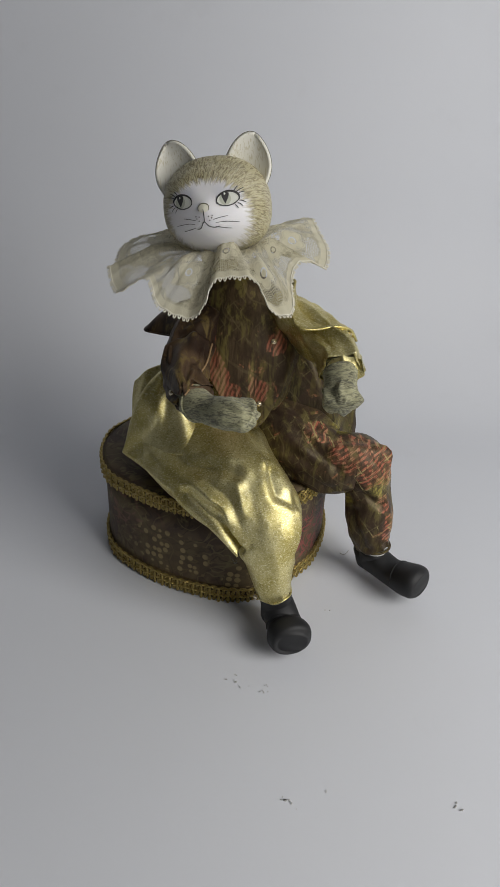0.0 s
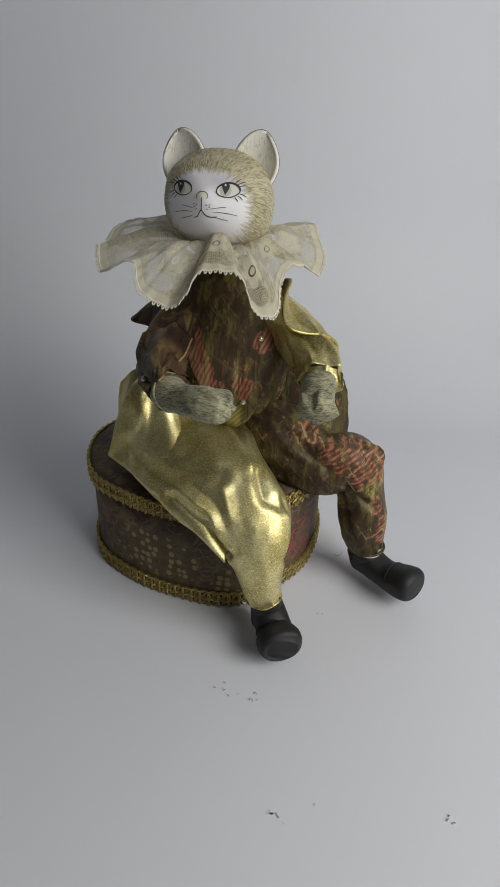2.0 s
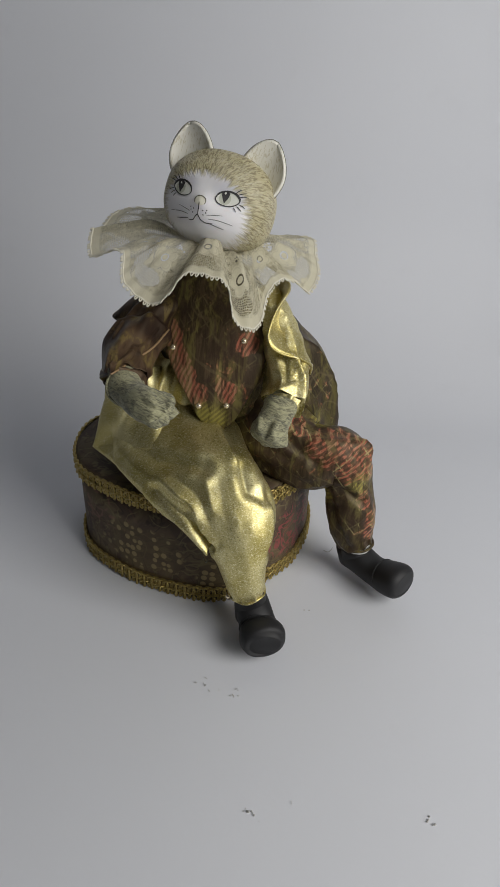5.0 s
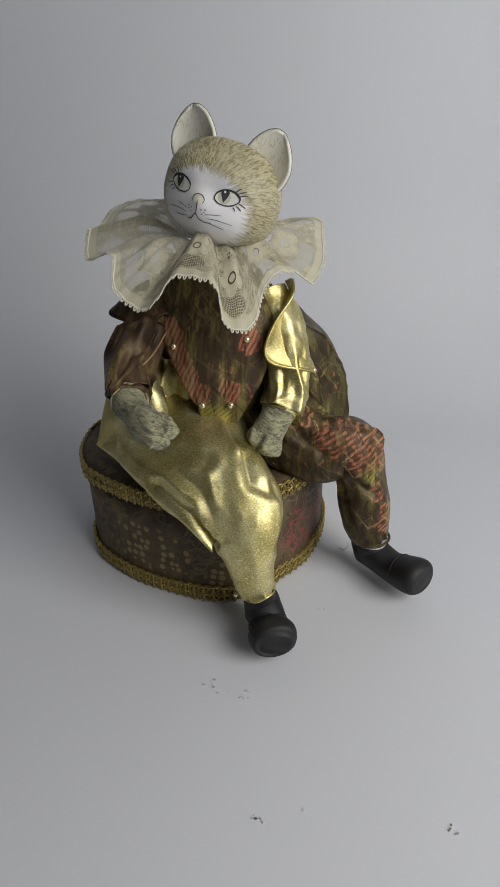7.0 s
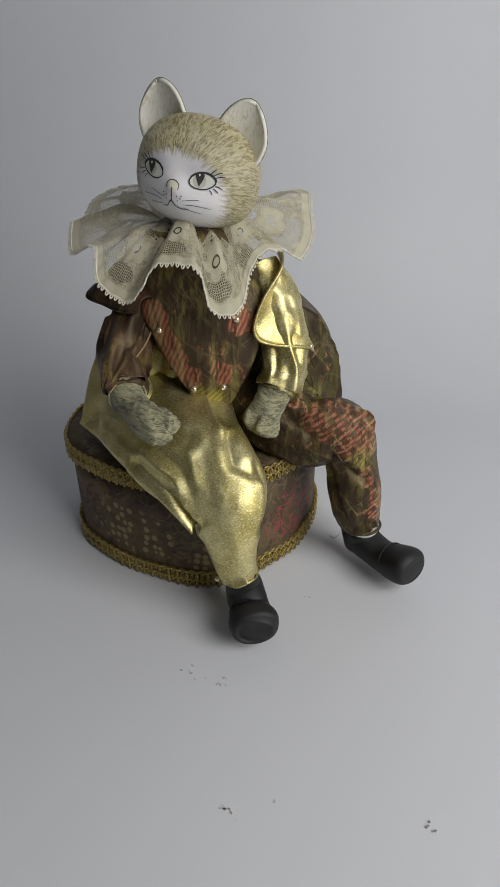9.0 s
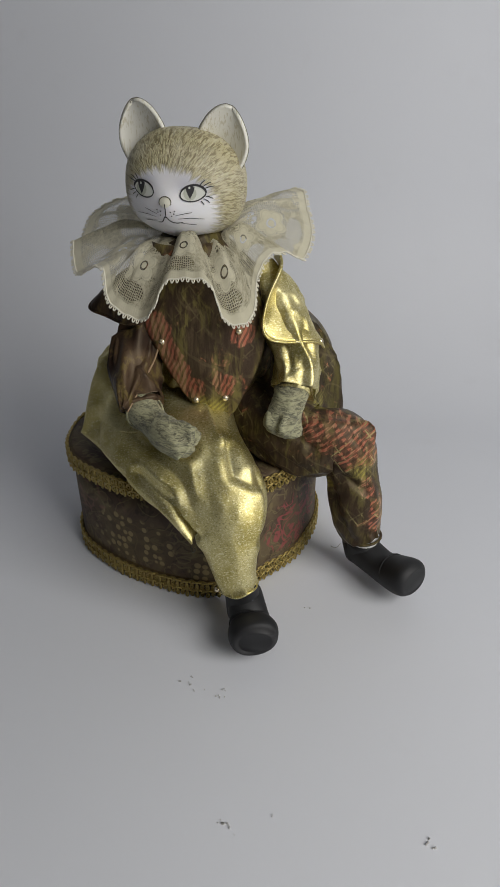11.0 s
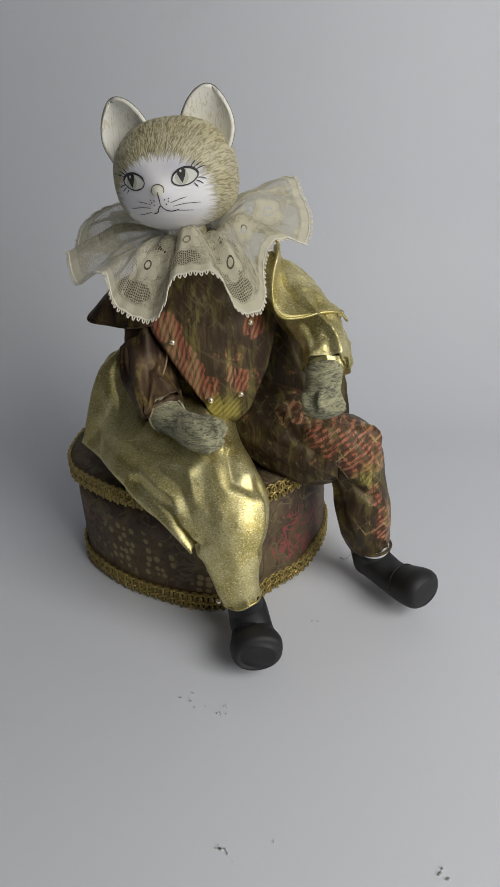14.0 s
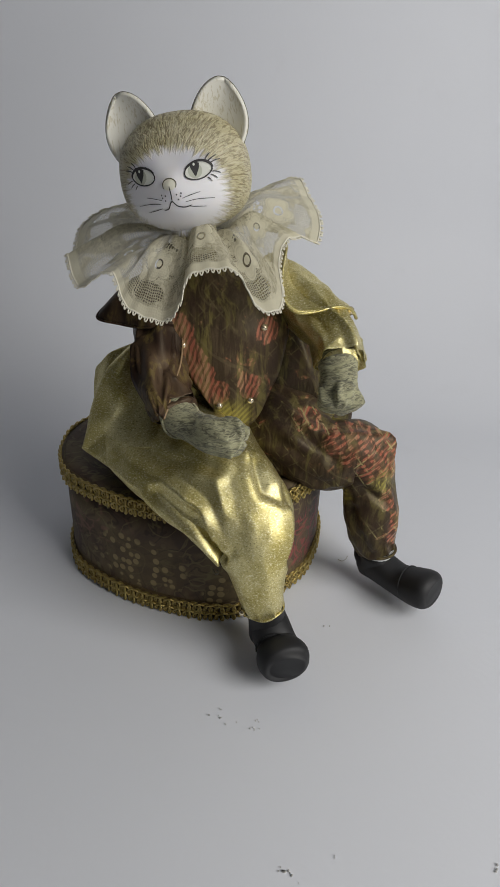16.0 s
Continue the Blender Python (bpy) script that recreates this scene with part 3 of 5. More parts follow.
def dirt(name, spots, material, label):
    """Flat crumbs of dirt: x, y, z, size, and which way they face."""
    bm = bmesh.new()
    rng = random.Random(5)
    for x, y, z, size, upright in spots:
        for _ in range(rng.randint(2, 4)):
            cx, cy = rng.gauss(0, size * 0.8), rng.gauss(0, size * 0.5)
            r = size * rng.uniform(0.10, 0.28)
            pts = []
            for k in range(7):
                a = 2 * math.pi * k / 7
                q = r * rng.uniform(0.6, 1.3)
                px, py = cx + q * math.cos(a) * 1.4, cy + q * math.sin(a)
                pts.append((x + px, y - 0.0008, z + py) if upright else (x + px, y + py, z + 0.0006))
            low = [(p[0], p[1] + 0.0008, p[2]) if upright else (p[0], p[1], p[2] - 0.0006) for p in pts]
            a = [bm.verts.new(p) for p in pts]
            b = [bm.verts.new(p) for p in low]
            bm.faces.new(a)
            for k in range(7):
                bm.faces.new((a[k], a[(k + 1) % 7], b[(k + 1) % 7], b[k]))
    ob = part(name, bm, material, None)
    return tagged(ob, label, "dirt", kind="stuff")


dirt("dirt_crumbs", [(0.0047, -0.0917, FLOOR, 0.0008, 0), (0.0117, -0.0960, FLOOR, 0.0006, 0), (0.0153, -0.0950, FLOOR, 0.0005, 0), (0.0243, -0.0953, FLOOR, 0.0008, 0), (0.0250, -0.0985, FLOOR, 0.0006, 0), (0.0097, -0.0887, FLOOR, 0.0004, 0),
                     (0.0290, -0.1490, FLOOR, 0.0008, 0), (0.0343, -0.1523, FLOOR, 0.0004, 0), (0.1003, -0.1500, FLOOR, 0.0008, 0), (-0.132, 0.35, 0.226, 0.0011, 1)],
     DIRT, "tiny dark dirt crumbs on the white paper")
dirt("paper_smudge", [(0.0294, -0.1495, FLOOR, 0.0014, 0), (0.0320, -0.1500, FLOOR, 0.0014, 0), (0.0457, -0.1453, FLOOR, 0.0008, 0), (0.0220, -0.0990, FLOOR, 0.0010, 0), (0.0640, -0.0440, FLOOR, 0.0008, 0), (0.1013, -0.1520, FLOOR, 0.0012, 0), (0.0090, -0.0930, FLOOR, 0.0008, 0)],
     GREY_DIRT, "faint grey smudges on the white paper")


def thread_end():
    pts = spline([(0.079, 0.008, FLOOR + 0.0003), (0.081, 0.006, FLOOR + 0.0006), (0.083, 0.0062, FLOOR + 0.0016), (0.0845, 0.008, FLOOR + 0.0026)], 14)
    return tagged(part("loose_thread", cord(pts, 0.00022), DIRT, None), "short dark loose thread on white paper", "thread")


thread_end()

# ---- the round box ----
BX, BY = 0.0, 0.038


PLAN = [(-180, 0.0778), (-163, 0.0785), (-155, 0.0785), (-148, 0.0778), (-139, 0.0758), (-130, 0.0744), (-114, 0.0732), (-99, 0.0746), (-87, 0.0776), (-77, 0.0797), (-66, 0.0776),
        (-56, 0.0738), (-46, 0.0730), (-36, 0.0724), (-26, 0.0714), (-11, 0.0720), (10, 0.0730), (30, 0.0710), (55, 0.0650), (80, 0.0600), (105, 0.0600), (130, 0.0655), (152, 0.0720), (168, 0.0762)]


def plan(a):
    """The box's outline: its radius at the angle a (radians); two soft lobes and a blunt point in front."""
    d = (math.degrees(a) + 180) % 360 - 180
    k = max(i for i, row in enumerate(PLAN) if row[0] <= d)
    pts = [PLAN[(k + j) % len(PLAN)] for j in (-1, 0, 1, 2)]
    end = pts[2][0] + (360 if pts[2][0] < pts[1][0] else 0)
    f = (d - pts[1][0]) / (end - pts[1][0])
    p, q, r, t = (row[1] for row in pts)
    return 0.5 * (2 * q + (r - p) * f + (2 * p - 5 * q + 4 * r - t) * f * f + (3 * q - p - 3 * r + t) * f ** 3)


def lathe(profile, seg=144):
    """Rings that follow the outline; profile: how far inside it (share above 0.5: towards the middle), height."""
    rows = []
    for inset, z in profile:
        rows.append([])
        for k in range(seg):
            a = 2 * math.pi * k / seg
            r = plan(a) - inset if inset < 0.02 else plan(a) * (1 - inset)
            rows[-1].append((BX + r * math.cos(a), BY + r * math.sin(a), z))
    return grid_mesh(rows, close_u=True)[0]


def braid_row(inset, z, loops=88, high=0.0021, thick=0.00060):
    """Two coiled strands, half a step apart, sewn on a little unevenly."""
    out = []
    for phase in (0, math.pi):
        n = loops * 14
        pts = []
        for i in range(n):
            a = 2 * math.pi * i / n
            w = loops * a + phase + 0.5 * math.sin(7 * a + 30 * z)
            ang = a + 0.024 * math.sin(w)
            r = plan(ang) - inset + 0.0006 * math.cos(w + phase + 0.6)
            sag = 0.0004 * math.sin(5 * a + 1.3 + 200 * z) + 0.0002 * math.sin(13 * a)
            pts.append((BX + r * math.cos(ang), BY + r * math.sin(ang), z + sag + high * math.cos(w) * (1 + 0.12 * math.sin(11 * a))))
        out.append(cord(pts, thick, 5, closed=True))
    return join(*out)


def ribbon(inset, low, high):
    """The flat band that carries a braid."""
    return lathe([(inset + 0.0010, low), (inset, low + 0.0004), (inset - 0.0002, (low + high) / 2), (inset, high - 0.0004), (inset + 0.0010, high)])


def round_box():
    box = thing("trinket_box", (BX, BY, FLOOR), "soft-cornered cloth-covered box with gold braid trim on paper", "box")
    f, top_z = FLOOR, 0.0615
    body = [(1.0, f), (0.010, f), (0.0035, f + 0.0004), (0.0028, f + 0.003), (0.0027, 0.015), (0.0028, 0.038), (0.0034, 0.0515), (0.010, 0.0518), (1.0, 0.0518)]
    part("body", lathe(body), BOX_CLOTH, box)
    lid = [(0.0036, 0.0508), (0.0026, 0.0506), (0.0022, 0.0540), (0.0022, 0.0580), (0.0027, 0.0598), (0.0042, 0.0607), (0.0075, 0.0610), (0.013, 0.0612), (0.5, top_z), (1.0, top_z)]
    top = part("lid", lathe(lid), BOX_CLOTH, box, "padded printed cloth lid")
    part("ribbon", ribbon(0.0021, f + 0.0006, f + 0.0108), BRAID_BAND, box, "dark gold braid ribbon")
    part("ribbon", ribbon(0.0017, 0.0510, 0.0600), BRAID_BAND, top, "dark gold braid ribbon")
    for z in (f + 0.0032, f + 0.0080):
        part("braid", braid_row(0.0012, z), BRAID, box, "looped gold braid")
    for z in (0.0533, 0.0578):
        part("braid", braid_row(0.0008, z), BRAID, top, "looped gold braid")
    return box


round_box()

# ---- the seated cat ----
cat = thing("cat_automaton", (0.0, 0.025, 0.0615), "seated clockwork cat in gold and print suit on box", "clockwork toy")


def pearl(place, parent, r=0.0017):
    return part("pearl", ball(place, r), PEARL, parent, "small gold pearl bead")


def boot(rows, shaft, parent, name="boot"):
    foot = limb(rows, 40, 36, pinch=0.85)
    leg = limb(shaft, 16, 32)
    ob = part(name, join(foot, leg), BLACK, parent, "glossy black glazed boot")
    a, b = np.array(rows[3], float), np.array(rows[4], float)
    mid = a * 0.35 + b * 0.65
    way = b[:3] - a[:3]
    way /= np.linalg.norm(way)
    side = mid[3:6] / np.linalg.norm(mid[3:6])
    up = np.array([0, 0, 1.0])
    seam = [mid[:3] + side * mid[6] * 0.99 * math.cos(t) + up * mid[7] * 1.00 * math.sin(t) - way * 0.003 * math.sin(t) for t in np.linspace(-0.1, math.pi + 0.1, 28)]
    part("toe_seam", cord(seam, 0.0003, 6), BLACK, ob)
    return ob


def gold_trousers():
    rows = [(-0.030, 0.040, 0.100, 1, 0.3, -0.3, 0.026, 0.020),
            (-0.0220, 0.018, 0.086, 1, 0.25, 0.15, 0.0315, 0.0170),
            (-0.0100, -0.006, 0.0803, 1, 0.2, 0.20, 0.0345, 0.0150),
            (0.005, -0.030, 0.0735, 1, 0.2, 0.25, 0.0275, 0.0160),
            (0.0215, -0.0470, 0.0610, 1, 0.1, 0.26, 0.0205, 0.0135),
            (0.0248, -0.0550, 0.0460, 1, 0.05, 0.14, 0.0138, 0.0112),
            (0.0272, -0.0585, 0.0320, 1, 0, 0.1, 0.0102, 0.0096),
            (0.0290, -0.0588, 0.0232, 1, 0, 0.15, 0.0086, 0.0084)]
    leg = part("trouser_leg", limb(rows, 160, 170, crease=0.0004, scale=70, seed=3.0, pinch=0.92, stretch=(1, 0.7, 0.7), pleats=((4, 0.0034, 1.9, -0.1, 0.50), (10, 0.0008, 0.5, 0.90, 1.15)), ridges=(
        (((-0.0130, -0.0413, 0.0784), (0.0008, -0.0537, 0.0731), (0.0105, -0.0600, 0.0560)), 0.0024, 0.0018),
        (((-0.0170, -0.0420, 0.0715), (0.0000, -0.0530, 0.0655), (0.0080, -0.0580, 0.0520)), -0.0052, 0.0028),
        (((0.0075, -0.0464, 0.0803), (0.0109, -0.0574, 0.0703), (0.0125, -0.0647, 0.0578), (0.0190, -0.0670, 0.0380)), 0.0012, 0.0026),
        (((0.0242, -0.0387, 0.0864), (0.0275, -0.0490, 0.0780), (0.0367, -0.0486, 0.0728)), -0.0018, 0.0026),
        (((0.0380, -0.0440, 0.0760), (0.0430, -0.0480, 0.0640), (0.0390, -0.0560, 0.0480)), -0.0026, 0.0022),
        (((-0.0420, -0.0100, 0.0900), (-0.0211, -0.0313, 0.0828), (0.0050, -0.0400, 0.0850)), -0.0028, 0.0030))), GOLD, cat, "shiny gold lame trouser leg")
    hem = [(0.0290 + 0.0088 * math.cos(a), -0.0588 + 0.0086 * math.sin(a), 0.0233 + 0.0016 * math.cos(a) + 0.0004 * math.sin(5 * a)) for a in np.linspace(0, 2 * math.pi, 48, endpoint=False)]
    part("hem", cord(hem, 0.0005, 6, True), GOLD, leg)
    pearl((0.0192, -0.0618, 0.0228), leg, 0.0015)
    rim = spline([(-0.0570, -0.0025, 0.0730), (-0.0450, -0.0150, 0.0722), (-0.0330, -0.0285, 0.0710), (-0.0200, -0.0430, 0.0670), (-0.0030, -0.0560, 0.0590), (0.0085, -0.0612, 0.0485)], 44)
    root = spline([(-0.0480, 0.0020, 0.0800), (-0.0340, -0.0110, 0.0845), (-0.0230, -0.0270, 0.0800), (-0.0120, -0.0400, 0.0720), (0.0020, -0.0490, 0.0640), (0.0110, -0.0540, 0.0500)], 44)
    grid = [[rim[i] * (1 - v) + root[i] * v + np.array([-0.0010, -0.0012, 0.0012]) * math.sin(math.pi * v) for i in range(44)] for v in np.linspace(0, 1, 10)]
    part("fold", sheet(grid, 0.0008), GOLD, leg, "loose fold of gold lame")
    part("fold_edge", cord(rim, 0.0006, 6), GOLD, leg)
    hook = spline([(0.0060, -0.0530, 0.0405), (0.0072, -0.0550, 0.0390), (0.0085, -0.0555, 0.0400), (0.0078, -0.0548, 0.0412)], 12)
    part("thread_knot", cord(hook, 0.00035), OLIVE_INK, leg)
    seat = [(-0.012, 0.040, 0.0610, 1, 0.3, 0, 0.036, 0.033), (-0.012, 0.038, 0.0700, 1, 0.3, 0, 0.034, 0.031), (-0.016, 0.034, 0.083, 1, 0.3, 0, 0.0355, 0.034), (-0.011, 0.028, 0.100, 1, 0.3, 0, 0.0285, 0.028),
            (-0.007, 0.029, 0.113, 1, 0.3, 0, 0.0215, 0.0200), (-0.004, 0.030, 0.121, 1, 0.3, 0, 0.012, 0.012)]
    part("trouser_seat", limb(seat, 100, 170, crease=0.0012, scale=60, seed=8.0, stretch=(1, 1, 0.4), pleats=((9, 0.0040, 0.9, -0.25, 1.1),), ridges=(
        (((-0.0320, 0.0000, 0.1180), (-0.0368, 0.0019, 0.1037), (-0.0440, -0.0060, 0.0850)), 0.0010, 0.0024),
        (((-0.0270, -0.0040, 0.1120), (-0.0300, -0.0060, 0.0900)), -0.0060, 0.0030), (((-0.0430, 0.0160, 0.1120), (-0.0520, 0.0080, 0.0850)), 0.0006, 0.0022))), GOLD, cat, "puffed gold lame trouser seat")
    back = spline([(-0.026, 0.022, 0.118), (-0.0370, 0.014, 0.1100), (-0.0440, 0.013, 0.0930), (-0.0490, 0.010, 0.0715)], 30)
    rim = spline([(-0.033, 0.012, 0.1215), (-0.0437, 0.002, 0.1116), (-0.0520, 0.001, 0.0940), (-0.0572, -0.002, 0.0735)], 30)
    crest = spline([(-0.031, 0.004, 0.1210), (-0.0375, -0.004, 0.1120), (-0.0405, -0.009, 0.0960), (-0.0550, -0.006, 0.0748)], 30)
    dip = spline([(-0.028, 0.006, 0.1195), (-0.0325, -0.001, 0.1100), (-0.0345, -0.009, 0.0955), (-0.0410, -0.0140, 0.0795)], 30)
    root = spline([(-0.024, 0.006, 0.1180), (-0.0255, -0.004, 0.1080), (-0.0230, -0.013, 0.0960), (-0.0230, -0.0240, 0.0850)], 30)
    under = spline([(-0.020, 0.012, 0.1160), (-0.0200, 0.002, 0.1060), (-0.0150, -0.008, 0.0935), (-0.0100, -0.0220, 0.0830)], 30)
    grid = []
    for i in range(30):
        row = spline([tuple(line[i]) for line in (back, rim, crest, dip, root, under)], 26)
        grid.append([p + np.array([0.1, -0.5, 0.5]) * (folds(p, 60, 0.0013, 17.0) + 0.0016 * (1 - 2 * abs(math.sin(0.36 * j + 0.035 * i + 0.7 * math.sin(0.13 * i)))) * math.sin(math.pi * j / 25)) for j, p in enumerate(row)])
    part("hip_fold", sheet(grid, 0.0010), GOLD, cat, "pointed gold lame fold at the hip")
    boot([(0.0295, -0.0490, 0.0075, 1, -0.15, 0, 0.0070, 0.0060), (0.0312, -0.0535, 0.0105, 1, -0.15, 0, 0.0086, 0.0100), (0.0328, -0.0605, 0.0105, 1, -0.15, 0, 0.0092, 0.0098),
          (0.0350, -0.0678, 0.0084, 1, -0.15, 0, 0.0096, 0.0080), (0.0364, -0.0742, 0.0094, 1, -0.15, 0, 0.0116, 0.0092), (0.0374, -0.0786, 0.0096, 1, -0.15, 0, 0.0110, 0.0088), (0.0379, -0.0806, 0.0098, 1, -0.15, 0, 0.0094, 0.0074), (0.0380, -0.0812, 0.0098, 1, -0.15, 0, 0.0070, 0.0055)],
         [(0.0316, -0.0575, 0.0070, 1, -0.15, 0, 0.0088, 0.0096), (0.0304, -0.0582, 0.0180, 1, -0.15, 0, 0.0082, 0.0082), (0.0295, -0.0586, 0.0270, 1, -0.15, 0, 0.0076, 0.0074)], cat)


def print_trousers():
    rows = [(0.022, 0.030, 0.090, 0.6, 0.8, 0, 0.026, 0.022),
            (0.042, 0.010, 0.0800, 0.55, 0.8, 0, 0.0240, 0.0190),
            (0.060, -0.002, 0.0718, 0.5, 0.85, 0, 0.0195, 0.0182),
            (0.0790, -0.0068, 0.0735, 0.5, 0.85, 0, 0.0158, 0.0150),
            (0.0842, -0.0095, 0.0580, 0.6, 0.8, 0, 0.0122, 0.0130),
            (0.0872, -0.0120, 0.0420, 0.7, 0.7, 0, 0.0128, 0.0138),
            (0.0893, -0.0132, 0.0300, 0.8, 0.6, 0, 0.0122, 0.0124),
            (0.0925, -0.0138, 0.0210, 0.8, 0.6, 0, 0.0097, 0.0097)]
    leg = part("trouser_leg", limb(rows, 120, 110, crease=0.0006, scale=65, seed=5.0, pinch=0.95, pleats=((5, 0.0020, 1.4, -0.1, 0.42), (9, 0.0010, 0.5, 0.86, 1.15)), ridges=(
        (((0.0700, -0.0230, 0.0620), (0.0804, -0.0220, 0.0600), (0.0900, -0.0245, 0.0560)), -0.0030, 0.0022),
        (((0.0440, -0.0150, 0.0660), (0.0600, -0.0220, 0.0570), (0.0740, -0.0215, 0.0530)), 0.0022, 0.0022),
        (((0.0600, -0.0150, 0.0860), (0.0780, -0.0150, 0.0885), (0.0900, -0.0130, 0.0830)), 0.0016, 0.0024),
        (((0.0880, -0.0110, 0.0860), (0.0925, -0.0130, 0.0800)), 0.0034, 0.0034),
        (((0.0930, -0.0160, 0.0800), (0.0960, -0.0220, 0.0600), (0.0990, -0.0230, 0.0384)), 0.0014, 0.0022),
        (((0.0760, -0.0170, 0.0480), (0.0800, -0.0225, 0.0354), (0.0860, -0.0230, 0.0250)), -0.0024, 0.0020),
        (((0.0360, -0.0050, 0.0980), (0.0520, -0.0160, 0.0840), (0.0640, -0.0200, 0.0760)), -0.0020, 0.0024))), LEG_PRINT, cat, "brown printed satin trouser leg with coral hatching")
    hem = [(0.0925 + 0.0098 * math.cos(a), -0.0138 + 0.0098 * math.sin(a), 0.0211 + 0.0008 * math.cos(a)) for a in np.linspace(0, 2 * math.pi, 48, endpoint=False)]
    part("hem", cord(hem, 0.0008, 6, True), LEG_PRINT, leg)
    seat = [(0.037, 0.048, 0.0610, 1, -0.2, 0, 0.037, 0.030), (0.041, 0.046, 0.0700, 1, -0.2, 0, 0.0415, 0.033), (0.043, 0.044, 0.084, 1, -0.2, 0, 0.0385, 0.033), (0.038, 0.041, 0.102, 1, -0.2, 0, 0.0365, 0.028),
            (0.030, 0.038, 0.120, 1, -0.2, 0, 0.0300, 0.023), (0.022, 0.034, 0.142, 1, -0.2, 0, 0.0180, 0.014)]
    part("trouser_seat", limb(seat, 80, 110, crease=0.0008, scale=60, seed=21.0, stretch=(1, 1, 0.4), pleats=((8, 0.0034, 0.9, -0.25, 1.1),)), PRINT_DARK, cat, "dark printed satin trouser seat")
    sock = [(0.0940, -0.0134, 0.0110, 1, 0.6, 0, 0.0062, 0.0062), (0.0936, -0.0134, 0.0155, 1, 0.6, 0, 0.0078, 0.0078), (0.0926, -0.0134, 0.0260, 1, 0.6, 0, 0.0084, 0.0084)]
    part("sock", limb(sock, 12, 28), SOCK, leg, "white cotton sock")
    boot([(0.0884, -0.0066, 0.0080, 0.77, 0.64, 0, 0.0050, 0.0060), (0.0898, -0.0082, 0.0092, 0.77, 0.64, 0, 0.0078, 0.0090), (0.0950, -0.0143, 0.0098, 0.77, 0.64, 0, 0.0088, 0.0088),
          (0.1030, -0.0235, 0.0082, 0.77, 0.64, 0, 0.0092, 0.0074), (0.1100, -0.0312, 0.0096, 0.77, 0.64, 0, 0.0110, 0.0090), (0.1142, -0.0358, 0.0112, 0.77, 0.64, 0, 0.0112, 0.0094), (0.1162, -0.0381, 0.0118, 0.77, 0.64, 0, 0.0096, 0.0080), (0.1168, -0.0388, 0.0119, 0.77, 0.64, 0, 0.0070, 0.0058)],
         [(0.0925, -0.0112, 0.0060, 0.77, 0.64, 0, 0.0084, 0.0086), (0.0936, -0.0130, 0.0140, 0.77, 0.64, 0, 0.0088, 0.0088), (0.0936, -0.0132, 0.0164, 0.77, 0.64, 0, 0.0088, 0.0086), (0.0936, -0.0132, 0.0168, 0.77, 0.64, 0, 0.0078, 0.0076)], cat)


gold_trousers()
print_trousers()

TORSO_AT = (0.005, 0.020, 0.080)
TORSO = [(0.014, 0.018, 0.080, 1, 0, 0, 0.018, 0.015), (0.014, 0.018, 0.097, 1, 0, 0, 0.024, 0.0205), (0.013, 0.018, 0.118, 1, 0, 0, 0.0315, 0.0255),
         (0.010, 0.017, 0.138, 1, 0, 0, 0.0335, 0.0255), (0.007, 0.015, 0.154, 1, 0, 0, 0.0255, 0.0205), (0.004, 0.012, 0.172, 1, 0, 0, 0.0120, 0.0120)]


def torso_parts():
    ob = part("torso", limb(TORSO, 70, 90, crease=0.0010, scale=80, seed=2.0, pleats=((9, 0.0024, 0.8, -0.2, 0.8),)), PRINT_DARK, cat, "dark printed satin jacket body", at=TORSO_AT)
    s = spline([(r[0], r[1], r[2], r[6], r[7]) for r in TORSO], 90)
    grid = []
    for v in np.linspace(0, 1, 26):
        z = 0.169 - 0.0775 * v
        k = int(np.argmin(abs(s[:, 2] - z)))
        cx, cy, _, rx, ry = s[k]
        half = 1.16 * (1 - v) ** 0.9 + 0.06 + 0.20 * v
        lean = 0.10 + 0.03 * v
        out = 0.0016 + 0.0085 * v ** 1.8
        row = []
        for u in np.linspace(-1, 1, 25):
            a = -math.pi / 2 + lean + half * u
            edge = 0.0008 * abs(u) ** 3
            tip = 0.0045 * (1 - u * u) * max(0, v - 0.75) * 4
            p = np.array([cx + (rx + out + edge) * math.cos(a), cy + (ry + out + edge) * math.sin(a), z - tip])
            p[1] -= folds(p, 70, 0.0009, 9.0)
            row.append(p)
        grid.append(row)
    vest = part("vest_front", sheet(grid, -0.0009), VEST_PRINT, ob, "pointed printed vest front with coral hatching")
    for p in ((-0.0055, -0.0105, 0.1278), (0.0304, -0.0098, 0.1341), (0.0093, -0.0130, 0.0996), (0.0237, -0.0125, 0.1013)):
        pearl(p, ob)
    return ob


torso = torso_parts()

COLLAR_AT = (0.004, 0.012, 0.165)


